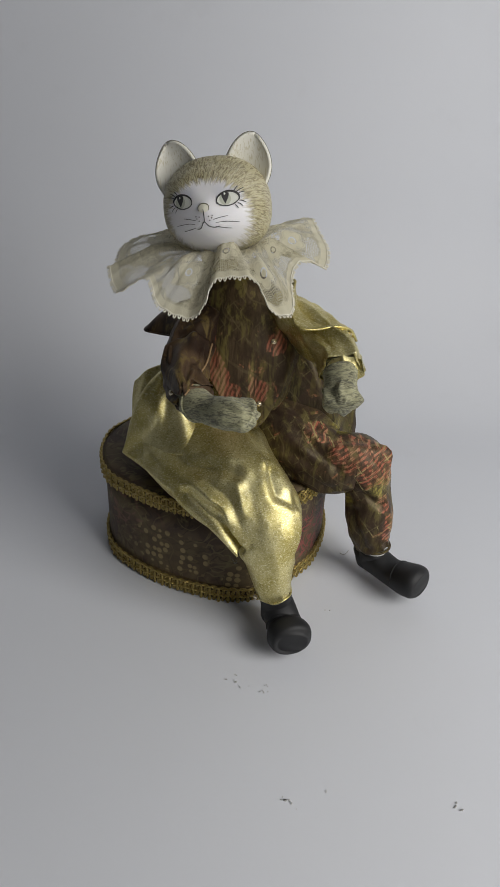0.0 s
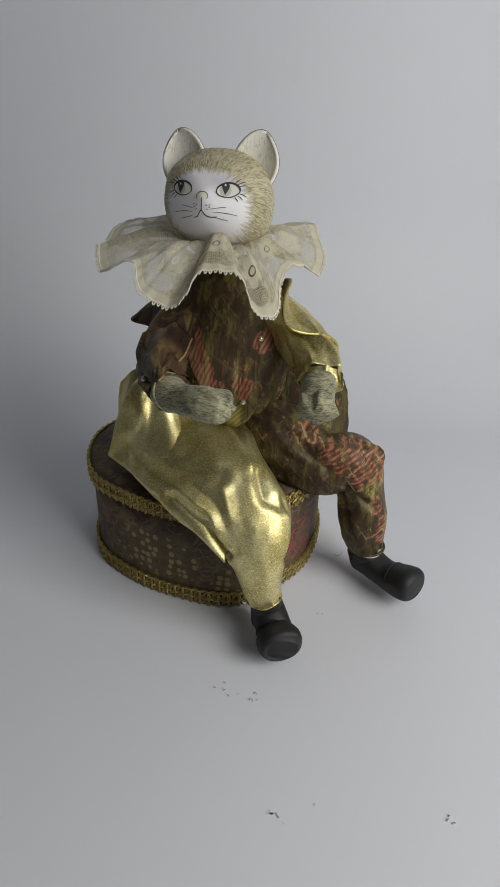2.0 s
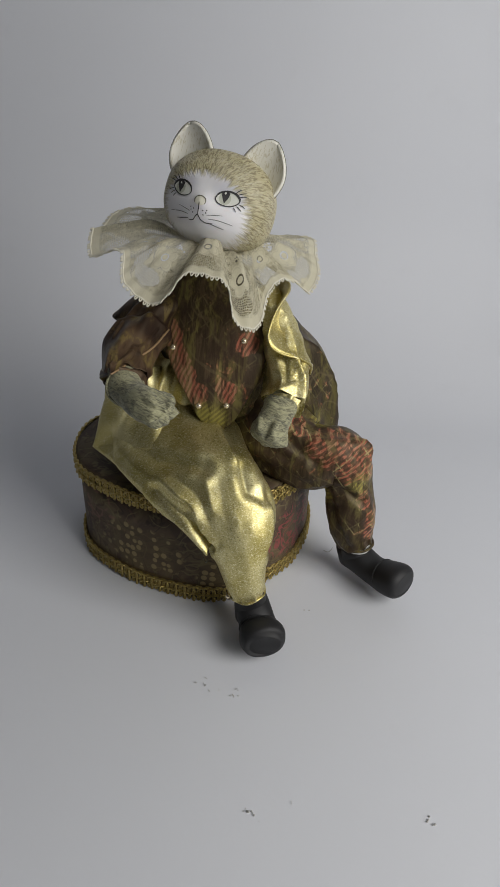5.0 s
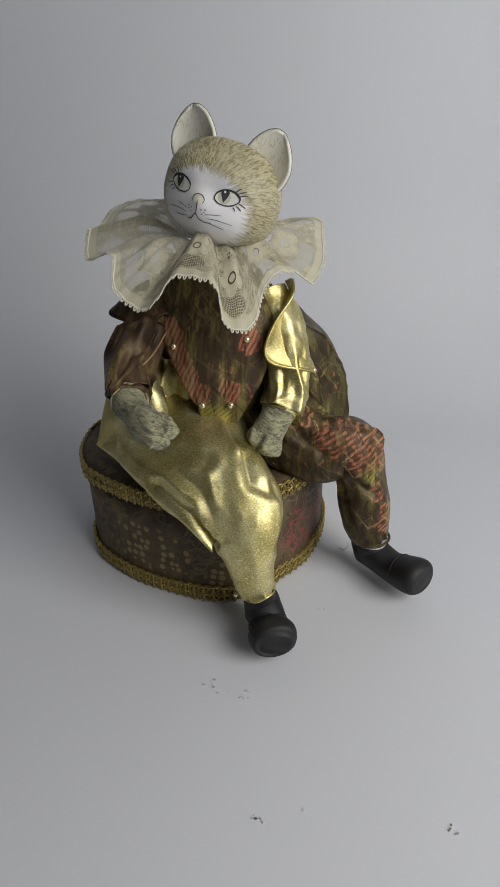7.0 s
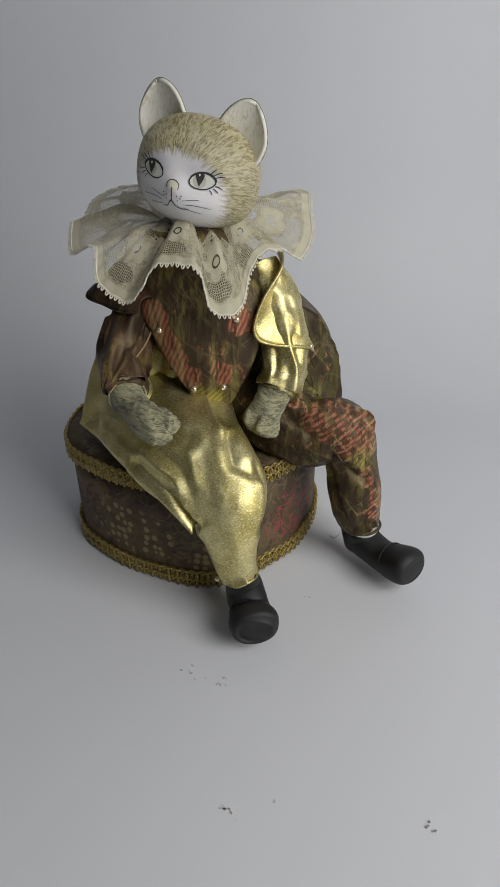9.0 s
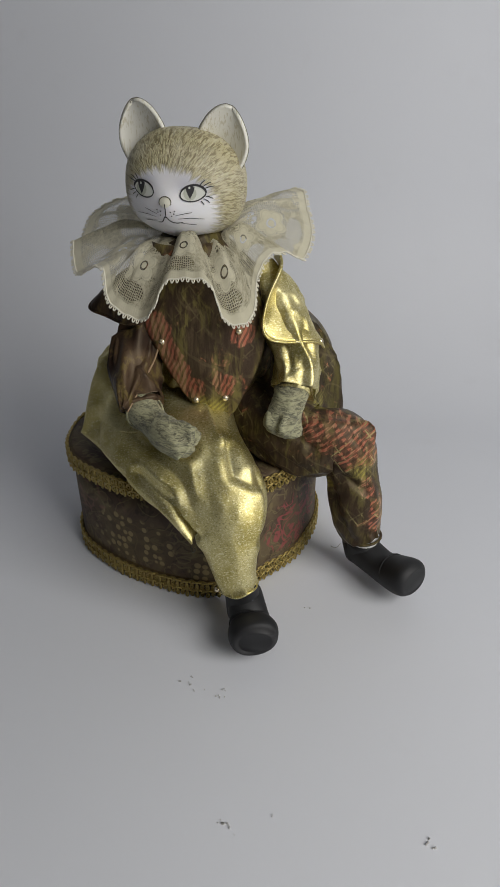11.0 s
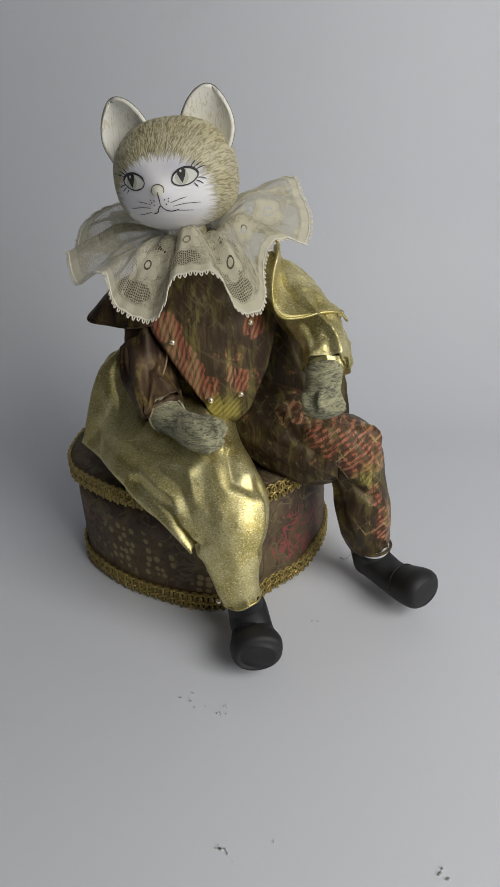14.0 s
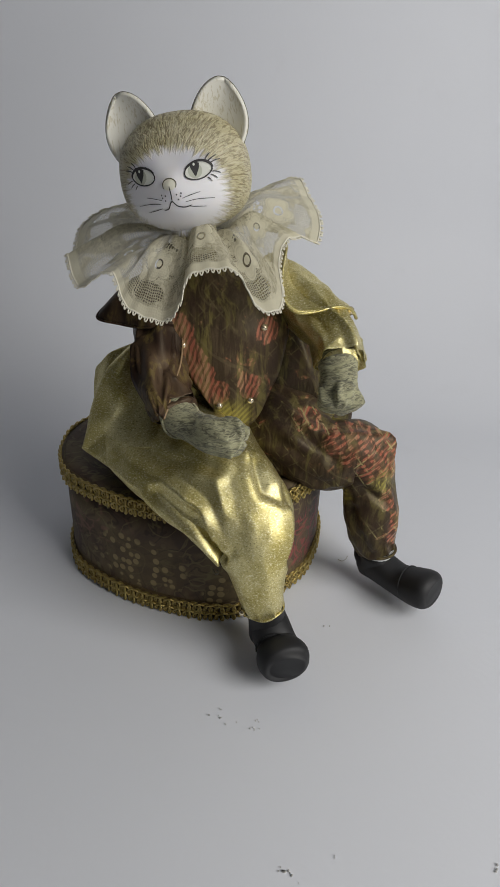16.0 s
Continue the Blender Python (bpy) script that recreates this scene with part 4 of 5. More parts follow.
def lace_collar():
    """A gathered ruff: angle round the neck in degrees (0 is to the right, -90 forward), radius and height of the outer edge, and how far the middle arches."""
    rim = [(160, 0.0568, 0.1770, 0.004), (170, 0.0589, 0.1640, 0.004), (178, 0.0586, 0.1650, 0.007), (190, 0.0538, 0.1530, 0.004), (210, 0.0422, 0.1590, 0.002), (227, 0.0439, 0.1460, 0.005), (246, 0.0394, 0.1400, 0.005),
           (257, 0.0385, 0.1460, 0.003), (263, 0.0342, 0.1560, 0.005), (281, 0.0337, 0.1580, 0.007), (294, 0.0368, 0.1560, 0.003), (300, 0.0436, 0.1430, 0.003), (311, 0.0453, 0.1405, 0.006), (322, 0.0420, 0.1450, 0.006),
           (334, 0.0367, 0.1570, 0.003), (348, 0.0379, 0.1650, 0.005), (357, 0.0450, 0.1660, 0.005), (362, 0.0520, 0.1630, 0.003), (372, 0.0563, 0.1720, 0.005), (383, 0.0565, 0.1820, 0.007), (395, 0.0560, 0.1910, 0.005),
           (422, 0.0440, 0.1820, 0.002), (450, 0.0430, 0.1810, 0.008), (475, 0.0450, 0.1760, 0.003), (498, 0.0520, 0.1840, 0.006)]
    n, m = 520, 26
    pts = spline([(COLLAR_AT[0] + r * math.cos(radians(a)), COLLAR_AT[1] + r * math.sin(radians(a)), z, arch) for a, r, z, arch in rim], n, closed=True)
    length = np.concatenate([[0], np.cumsum(np.linalg.norm(np.diff(pts[:, :3], axis=0), axis=1))])
    grid = []
    for j in range(m):
        v = j / (m - 1)
        row = []
        for i in range(n):
            o = pts[i]
            a = math.atan2(o[1] - COLLAR_AT[1], o[0] - COLLAR_AT[0])
            inner = np.array([COLLAR_AT[0] + 0.0125 * math.cos(a), COLLAR_AT[1] + 0.0120 * math.sin(a), 0.1705])
            p = inner * (1 - v) + o[:3] * v
            p[2] += o[3] * math.sin(math.pi * v ** 0.75) * 1.15
            puff = noise.noise(Vector((length[i] * 55, v * 2.0, 3.0)))
            g = 0.0040 * puff * math.sin(math.pi * min(1, v * 1.35)) + 0.0008 * math.sin(length[i] * 420) * (1 - v) * v * 3 + 0.0003 * math.sin(length[i] * 900 + 4 * v) * v
            p[2] += g
            row.append(p)
        grid.append(row)
    bm, verts = grid_mesh(grid, close_u=True)
    uv = bm.loops.layers.uv.new("UVMap")
    mark = [min(range(n), key=lambda i: abs((math.degrees(math.atan2(pts[i][1] - COLLAR_AT[1], pts[i][0] - COLLAR_AT[0])) - a + 180) % 360 - 180)) for a in (236, 309)]
    period = abs(length[mark[1]] - length[mark[0]]) / 2
    along = (length - length[mark[0]]) / period * MOTIF
    where = {vert: (along[i], 0.045 * j / (m - 1)) for j, r in enumerate(verts) for i, vert in enumerate(r)}
    total = along[-1] - along[0]
    for f in bm.faces:
        us = [where[l.vert][0] for l in f.loops]
        wrap = max(us) - min(us) > total / 2
        for l in f.loops:
            u, v = where[l.vert]
            l[uv].uv = (u + total if wrap and u < along[0] + total / 2 else u, v)
    ob = part("lace_collar", bm, LACE, cat, "wide gathered ivory lace collar", at=COLLAR_AT)
    part("border_cord", cord(np.array(grid[-1]), 0.00038, 6, True), LACE_CORD, ob)
    loops = []
    out, ins = np.array(grid[-1]), np.array(grid[-2])
    step = 0.0023
    at = 0.0
    for i in range(n):
        if length[i] >= at:
            at += step
            d = out[i] - ins[i]
            d /= np.linalg.norm(d)
            way = out[(i + 1) % n] - out[i - 1]
            way /= np.linalg.norm(way)
            arch = [out[i] + way * 0.00062 * math.cos(t) + d * 0.0017 * math.sin(t) for t in np.linspace(0, math.pi, 6)]
            loops.append(cord(arch, 0.00034, 4))
    tagged(part("picot_edge", join(*loops), LACE_CORD, ob, "tiny picot loops"), kind="stuff")
    return ob


collar = lace_collar()

ARM_L_AT = (-0.022, 0.014, 0.140)
ARM_R_AT = (0.045, 0.012, 0.145)


def brown_arm():
    rows = [(-0.012, 0.016, 0.150, 1, 0.2, 0, 0.011, 0.012), (-0.0175, 0.012, 0.138, 1, 0.2, 0.1, 0.0125, 0.0140), (-0.0195, 0.003, 0.124, 1, 0.2, 0.2, 0.0115, 0.0132),
            (-0.0180, -0.008, 0.1115, 1, 0.25, 0.3, 0.0108, 0.0126), (-0.0150, -0.0160, 0.1045, 1, 0.3, 0.4, 0.0098, 0.0108), (-0.0105, -0.0222, 0.1002, 1, 0.3, 0.4, 0.0096, 0.0102), (-0.0108, -0.0218, 0.1006, 1, 0.3, 0.4, 0.0080, 0.0082)]
    ob = part("sleeve", limb(rows, 70, 90, crease=0.0008, scale=110, seed=12.0, pleats=((5, 0.0018, 1.6, -0.1, 1.1),), ends=(True, False)), SATIN, cat, "brown satin sleeve", at=ARM_L_AT)
    top = spline([(-0.034, 0.020, 0.1480), (-0.039, 0.012, 0.1440), (-0.0440, 0.002, 0.1385), (-0.0335, -0.004, 0.1365), (-0.0230, -0.0110, 0.1360), (-0.0130, -0.0135, 0.1370)], 32)
    low = spline([(-0.014, 0.024, 0.1550), (-0.018, 0.018, 0.1570), (-0.018, 0.009, 0.1560), (-0.016, 0.001, 0.1530), (-0.012, -0.006, 0.1480), (-0.008, -0.009, 0.1430)], 32)
    grid = [[low[i] * (1 - v) + top[i] * v + np.array([-0.0012, -0.0012, 0.0022]) * math.sin(math.pi * v) for i in range(32)] for v in np.linspace(0, 1, 14)]
    part("shoulder_frill", sheet(grid, 0.0008), SATIN, torso, "pointed satin shoulder frill")
    part("piping", cord(top, 0.0005, 6), SATIN, torso)
    axis = spline([(-0.0185, 0.0010, 0.1225), (-0.0185, -0.0080, 0.1120), (-0.0175, -0.0175, 0.1030), (-0.0155, -0.0290, 0.0945)], 22)
    side, out = Vector((0.93, 0.24, 0.28)).normalized(), Vector((-0.05, -0.62, 0.78)).normalized()
    grid = []
    for i, c in enumerate(axis):
        v = i / 21
        half = 0.0122 - 0.0010 * v - 0.0100 * max(0, v - 0.35) ** 1.2 / 0.6
        grid.append([c + np.array(side) * half * u + np.array(out) * (0.0146 - 0.0022 * v - 0.0058 * u * u + 0.0013 * math.sin(4.5 * u + 5 * v) + 0.0007 * math.sin(9 * u - 7 * v)) for u in np.linspace(-1, 1, 17)])
    cuff = part("cuff", sheet(grid, 0.0009), SATIN, ob, "flared pointed satin cuff")
    lip = [row[-1] for row in grid]
    part("cuff_edge", cord(spline([tuple(p) for p in lip[::3]], 40), 0.0005, 8), CUFF_EDGE, cuff, "tan satin edge")
    paw = [(-0.0150, -0.0140, 0.1050, 1, 0.3, 0.4, 0.0088, 0.0088), (-0.0100, -0.0240, 0.0985, 1, 0.5, 0.3, 0.0076, 0.0080), (-0.0025, -0.0310, 0.0955, 0.8, 0.7, 0.2, 0.0066, 0.0068),
           (0.0050, -0.0375, 0.0945, 0.7, 0.7, 0.2, 0.0078, 0.0074), (0.0105, -0.0412, 0.0943, 0.6, 0.8, 0.2, 0.0080, 0.0074), (0.0155, -0.0440, 0.0943, 0.6, 0.8, 0.2, 0.0064, 0.0060), (0.0175, -0.0455, 0.0943, 0.6, 0.8, 0.2, 0.0025, 0.0025)]
    part("paw", limb(paw, 60, 60, crease=0.0004, scale=180, seed=4.0, pinch=0.95, pleats=((5, 0.0024, 0.2, 0.60, 1.15),)), PAW, ob, "grey tabby print cloth paw")
    band = [(-0.0088 + 0.0083 * c[0], -0.0255 + 0.0083 * c[1], 0.0978 + 0.0083 * c[2]) for c in
            [(Vector((0.80, 0.45, 0.35)).normalized() * math.cos(a) + Vector((0.35, 0.05, -0.90)).normalized() * math.sin(a)) for a in np.linspace(0, 2 * math.pi, 40, endpoint=False)]]
    part("wrist_seam", cord(band, 0.0006, 6, True), PAW, ob)
    pearl((-0.0218, -0.0215, 0.1020), ob)
    return ob


def gold_arm():
    rows = [(0.034, 0.016, 0.152, 1, 0, 0.3, 0.010, 0.012), (0.0405, 0.012, 0.147, 1, 0.1, 0.5, 0.0110, 0.0125), (0.0500, 0.0065, 0.1365, 1, 0.2, 0.4, 0.0118, 0.0130),
            (0.0575, -0.0015, 0.1275, 1, 0.1, 0.3, 0.0112, 0.0122), (0.0606, -0.0090, 0.1190, 1, 0.1, 0.2, 0.0104, 0.0108), (0.0610, -0.0150, 0.1125, 1, 0.1, 0.2, 0.0100, 0.0104), (0.0610, -0.0153, 0.1122, 1, 0.1, 0.2, 0.0085, 0.0088)]
    ob = part("sleeve", limb(rows, 70, 90, crease=0.0012, scale=90, seed=31.0, pleats=((5, 0.0020, 1.0, 0.1, 1.1),), ends=(True, False)), GOLD, cat, "gold lame sleeve", at=ARM_R_AT)
    top = spline([(0.0425, 0.010, 0.1660), (0.0450, 0.000, 0.1625), (0.0420, -0.009, 0.1510), (0.0420, -0.0150, 0.1400), (0.0460, -0.0165, 0.1350), (0.0540, -0.0140, 0.1340), (0.0620, -0.0105, 0.1345), (0.0690, -0.004, 0.1325), (0.0715, 0.003, 0.1275)], 44)
    low = spline([(0.0400, 0.020, 0.1610), (0.0430, 0.017, 0.1590), (0.0455, 0.014, 0.1560), (0.0480, 0.012, 0.1520), (0.0510, 0.010, 0.1480), (0.0545, 0.008, 0.1440), (0.0590, 0.006, 0.1400), (0.0640, 0.005, 0.1355), (0.0690, 0.006, 0.1290)], 44)
    grid = [[low[i] * (1 - v) + top[i] * v + np.array([0.0005, -0.0010, 0.0016]) * math.sin(math.pi * v) for i in range(44)] for v in np.linspace(0, 1, 12)]
    part("shoulder_frill", sheet(grid, 0.0008), GOLD, ob, "curled gold lame shoulder frill")
    part("piping", cord(top, 0.0007, 6), GOLD, ob)
    paw = [(0.0605, -0.0090, 0.1180, 1, 0.1, 0.2, 0.0088, 0.0088), (0.0605, -0.0150, 0.1115, 1, 0.1, 0.2, 0.0084, 0.0080), (0.0598, -0.0205, 0.1055, 1, 0.1, 0.1, 0.0076, 0.0072),
           (0.0590, -0.0255, 0.0995, 1, 0.1, 0.1, 0.0088, 0.0080), (0.0582, -0.0286, 0.0960, 1, 0.1, 0.1, 0.0084, 0.0074), (0.0577, -0.0302, 0.0940, 1, 0.1, 0.1, 0.0036, 0.0032)]
    part("paw", limb(paw, 60, 60, crease=0.0004, scale=170, seed=14.0, pinch=0.95, pleats=((5, 0.0026, 0.2, 0.50, 1.15),)), PAW, ob, "grey tabby print cloth paw")
    pearl((0.0690, -0.0010, 0.1318), ob)
    pearl((0.0668, -0.0165, 0.1172), ob)
    return ob


arm_brown = brown_arm()
arm_gold = gold_arm()

# ---- the head, drawn about its own centre, face towards -y ----
HEAD_AT = (0.003, 0.0105, 0.1935)
HEAD_TURN = pose(0, 0, 0, 0, 0, -9)


def skull(d):
    """The skull's radius along the unit vector d."""
    n = 2.35
    x, y, z = d
    wide = 0.0262 * (1 + 0.03 * -z)
    r = 1 / ((abs(x) / wide) ** n + (abs(y) / 0.0240) ** n + (abs(z) / (0.0218 if z > 0 else 0.0222)) ** n) ** (1 / n)
    if z < -0.45:
        r *= 1 - 0.10 * ((-z - 0.45) / 0.55) ** 1.5 * abs(x)
    if y < 0 < z:
        r -= 0.0016 * math.exp(-((z - 0.62) / 0.24) ** 2 - ((y + 0.72) / 0.30) ** 2)
    muzzle = (x / 0.36) ** 2 + ((z + 0.40) / 0.28) ** 2
    nose = (x / 0.13) ** 2 + ((z + 0.22) / 0.13) ** 2
    if y < 0:
        r += 0.0026 * math.exp(-muzzle) + 0.0011 * math.exp(-nose)
        for sx in (-0.44, 0.44):
            r -= 0.0007 * math.exp(-((x - sx) / 0.22) ** 2 - ((z + 0.08) / 0.18) ** 2)
        r -= 0.0006 * math.exp(-(x / 0.3) ** 2 - ((z - 0.12) / 0.2) ** 2)
    return r


def on_face(x, z, lift=0.0):
    """The point of the face in front of (x, z)."""
    lo, hi = -0.04, 0.0
    for _ in range(26):
        y = (lo + hi) / 2
        p = Vector((x, y, z))
        if p.length > skull(p.normalized()):
            lo = y
        else:
            hi = y
    return Vector((x, hi - lift, z))


def stroke(points, width, lift=0.00022, n=18, taper=True):
    """A painted line on the face through points (x, z)."""
    s = spline(points, n)
    t = np.gradient(s, axis=0)
    t /= np.maximum(np.linalg.norm(t, axis=1, keepdims=True), 1e-9)
    bm = bmesh.new()
    last = None
    for i in range(n):
        w = width * (0.35 + 0.65 * math.sin(math.pi * (0.12 + 0.76 * i / (n - 1)))) if taper else width
        a = bm.verts.new(on_face(s[i, 0] - t[i, 1] * w / 2, s[i, 1] + t[i, 0] * w / 2, lift))
        b = bm.verts.new(on_face(s[i, 0] + t[i, 1] * w / 2, s[i, 1] - t[i, 0] * w / 2, lift))
        if last:
            bm.faces.new((last[0], a, b, last[1]))
        last = (a, b)
    return bm


def patch(outline, lift, rings=5):
    """A painted shape on the face inside the outline of points (x, z)."""
    o = np.array(outline)
    c = o.mean(axis=0)
    bm = bmesh.new()
    mid = bm.verts.new(on_face(c[0], c[1], lift))
    prev = None
    for k in range(1, rings + 1):
        ring = [bm.verts.new(on_face(*(c + (p - c) * k / rings), lift)) for p in o]
        for i in range(len(o)):
            j = (i + 1) % len(o)
            if prev is None:
                bm.faces.new((mid, ring[i], ring[j]))
            else:
                bm.faces.new((prev[i], prev[j], ring[j], ring[i]))
        prev = ring
    return bm


def ear(side, parent):
    """A cupped ear shell with a rounded tip and a painted rim."""
    base_out, base_in, tip = Vector((side * 0.0246 - 0.0012, -0.0005, 0.0055)), Vector((side * 0.0060 - 0.0012, -0.0030, 0.0180)), Vector((side * 0.0224 - 0.0014, -0.0045, 0.0298))
    foot = base_out.lerp(base_in, 0.5)
    nu, nv = 25, 25
    front = []
    for j in range(nv):
        v = j / (nv - 1)
        row = []
        for i in range(nu):
            u = i / (nu - 1)
            k = 1 - (2 * u - 1) ** 2
            shape = max(1 - v ** 2.1, 0.0) ** 0.62 * 0.93 + 0.07
            p = foot.lerp(tip, v) + (base_in - base_out) * (u - 0.5) * shape
            p += Vector((side * 0.0022 * math.sin(math.pi * v) * (1 - u), 0, 0))
            p.y += 0.0040 * k * (1 - 0.7 * v) - 0.0012 * (1 - v) * (1 - k)
            row.append(p)
        front.append(row)
    head_piece("ear", sheet(front, -0.0016 * side), EAR, parent, "cupped ear with a dark painted rim")
    edge = [Vector(front[j][0]) for j in range(nv)] + [Vector(front[j][-1]) for j in range(nv - 1, -1, -1)]
    if side < 0:
        # Short dark cord laid on the inner edge.
        notch = [front[6 + k][nu - 3 - k // 3] + Vector((0, -0.0005, 0)) for k in range(6)]
        head_piece("ear_notch", cord(notch, 0.0006, 6), OLIVE_INK, parent, "small dark notch mark on the ear's inner edge")
    head_piece("ear_rim_line", cord(edge, 0.00013, 6), OLIVE_INK, parent)


def cat_head():
    nu, nv = 110, 72
    grid = []
    for j in range(1, nv):
        ph = math.pi * j / nv
        row = []
        for i in range(nu):
            th = 2 * math.pi * i / nu
            d = Vector((math.sin(ph) * math.cos(th), math.sin(ph) * math.sin(th), math.cos(ph)))
            row.append(d * skull(d))
        grid.append(row)
    bm, verts = grid_mesh(grid, close_u=True)
    for ring in (verts[0], verts[-1]):
        bm.faces.new(ring)
    neck = limb([(0, 0.002, -0.030, 1, 0, 0, 0.0095, 0.0095), (0, 0.001, -0.022, 1, 0, 0, 0.0095, 0.0095), (0, 0, -0.012, 1, 0, 0, 0.0095, 0.0095)], 10, 40)
    mesh = bpy.data.meshes.new("head")
    bm = join(bm, neck)
    bmesh.ops.recalc_face_normals(bm, faces=bm.faces[:])
    bm.to_mesh(mesh)
    bm.free()
    for p in mesh.polygons:
        p.use_smooth = True
    mesh.materials.append(BISQUE)
    head = new("head", mesh)
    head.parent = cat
    head.matrix_basis = Matrix.Translation(Vector(HEAD_AT) - AT[cat.name]) @ HEAD_TURN
    head["label"] = "painted bisque cat head, white face, tan fur"
    AT[head.name] = Vector(HEAD_AT)
    return head


def head_piece(name, bm, material, parent, label=""):
    """A piece drawn in the head's own space."""
    bmesh.ops.recalc_face_normals(bm, faces=bm.faces[:])
    mesh = bpy.data.meshes.new(name)
    bm.to_mesh(mesh)
    bm.free()
    mesh.materials.append(material)
    for p in mesh.polygons:
        p.use_smooth = True
    ob = new(name, mesh)
    ob.parent = parent
    if label:
        ob["label"] = label
    return ob


head = cat_head()


def face_paint():
    for side in (-1, 1):
        ear(side, head)
        cx, cz = side * 0.0107, -0.0018
        # almond: inner corner low, outer corner raised
        eye = []
        for k in range(32):
            a = 2 * math.pi * k / 32
            x = 0.0049 * math.cos(a)
            z = (0.0031 if math.sin(a) > 0 else 0.0028) * math.sin(a) * (1 - 0.25 * max(0, math.cos(a)) ** 3)
            eye.append((cx + side * x, cz + z + 0.0007 * math.cos(a)))
        head_piece("eye", patch(eye, 0.00012), EYE_WHITE, head, "pale painted almond eye")
        px = cx - 0.0012
        iris = [(px + 0.0025 * math.cos(2 * math.pi * k / 20), cz + 0.0001 + 0.0026 * math.sin(2 * math.pi * k / 20)) for k in range(20)]
        head_piece("iris", patch(iris, 0.00018), EYE_GREY, head)
        pupil = [(px + 1.25 * a, cz + 0.88 * b) for a, b in ((-0.0014, 0.0030), (-0.0006, 0.0034), (0.0006, 0.0034), (0.0014, 0.0029), (0.0011, 0.0008), (0.0005, -0.0010), (0.0001, -0.0023), (-0.0006, -0.0006), (-0.0012, 0.0012))]
        head_piece("pupil", patch(pupil, 0.00026), INK, head)
        glint = [(px - 0.0002 + 0.0004 * math.cos(2 * math.pi * k / 10), cz + 0.0022 + 0.0005 * math.sin(2 * math.pi * k / 10)) for k in range(10)]
        head_piece("eye_glint", patch(glint, 0.00034, 2), EYE_WHITE, head)
        head_piece("eye_line", stroke(eye + eye[:1], 0.00046, 0.0003, 60, False), INK, head)
        lid = [(cx + side * 0.0051 * math.cos(a), cz + 0.0033 * math.sin(a) + 0.0007 * math.cos(a)) for a in np.linspace(0.05, 2.7, 14)]
        head_piece("eyelid_line", stroke(lid, 0.00075, 0.00034, 40), INK, head)
        lashes = []
        for a, b, l in ((0.55, 0.30, 0.0036), (0.80, 0.55, 0.0036), (1.05, 0.85, 0.0030), (-0.35, -0.25, 0.0028), (-0.65, -0.55, 0.0026), (-0.95, -0.85, 0.0020)):
            x0, z0 = cx + side * 0.0052 * math.cos(a), cz + 0.0034 * math.sin(a) + 0.0007 * math.cos(a)
            x1, z1 = x0 + side * l * math.cos(b), z0 + l * math.sin(b)
            lashes.append(stroke([(x0, z0), ((x0 + x1) / 2, (z0 + z1) / 2 + 0.0002), (x1, z1)], 0.00036, 0.0003, 8))
        head_piece("eyelashes", join(*lashes), INK, head)
        lines = [[(0.0040, -0.0105), (0.0075, -0.0095), (0.0105, -0.0088)], [(0.0048, -0.0118), (0.0090, -0.0112), (0.0150, -0.0112)], [(0.0048, -0.0132), (0.0080, -0.0136), (0.0115, -0.0138)]]
        for line in lines:
            head_piece("whisker", stroke([(side * x, z) for x, z in line], 0.00022, 0.00028, 14), INK, head)
        dots = []
        for x, z in ((0.0022, -0.0092), (0.0035, -0.0098), (0.0025, -0.0108), (0.0038, -0.0088)):
            dots.append(patch([(side * x + 0.00028 * math.cos(2 * math.pi * k / 8), z + 0.00028 * math.sin(2 * math.pi * k / 8)) for k in range(8)], 0.00025, 2))
        head_piece("muzzle_dots", join(*dots), INK, head)
    nose = [(0.0025 * math.cos(2 * math.pi * k / 24), -0.0056 + 0.0020 * math.sin(2 * math.pi * k / 24)) for k in range(24)]
    head_piece("nose", patch(nose, 0.00016), NOSE_TINT, head, "cream painted nose")
    arc = [(0.0026 * math.cos(a), -0.0056 + 0.0021 * math.sin(a)) for a in np.linspace(-0.55, 3.7, 16)]
    head_piece("nose_line", stroke(arc, 0.00038, 0.0003, 36), OLIVE_INK, head)
    head_piece("muzzle_line", stroke([(0.0, -0.0062), (0.0002, -0.0085), (0.0, -0.0113)], 0.00042, 0.0003, 16), INK, head)
    head_piece("mouth_line", stroke([(-0.0042, -0.0138), (-0.0022, -0.0135), (-0.0002, -0.0113), (0.0016, -0.0129), (0.0040, -0.0135), (0.0066, -0.0130)], 0.00042, 0.0003, 40), INK, head)


face_paint()


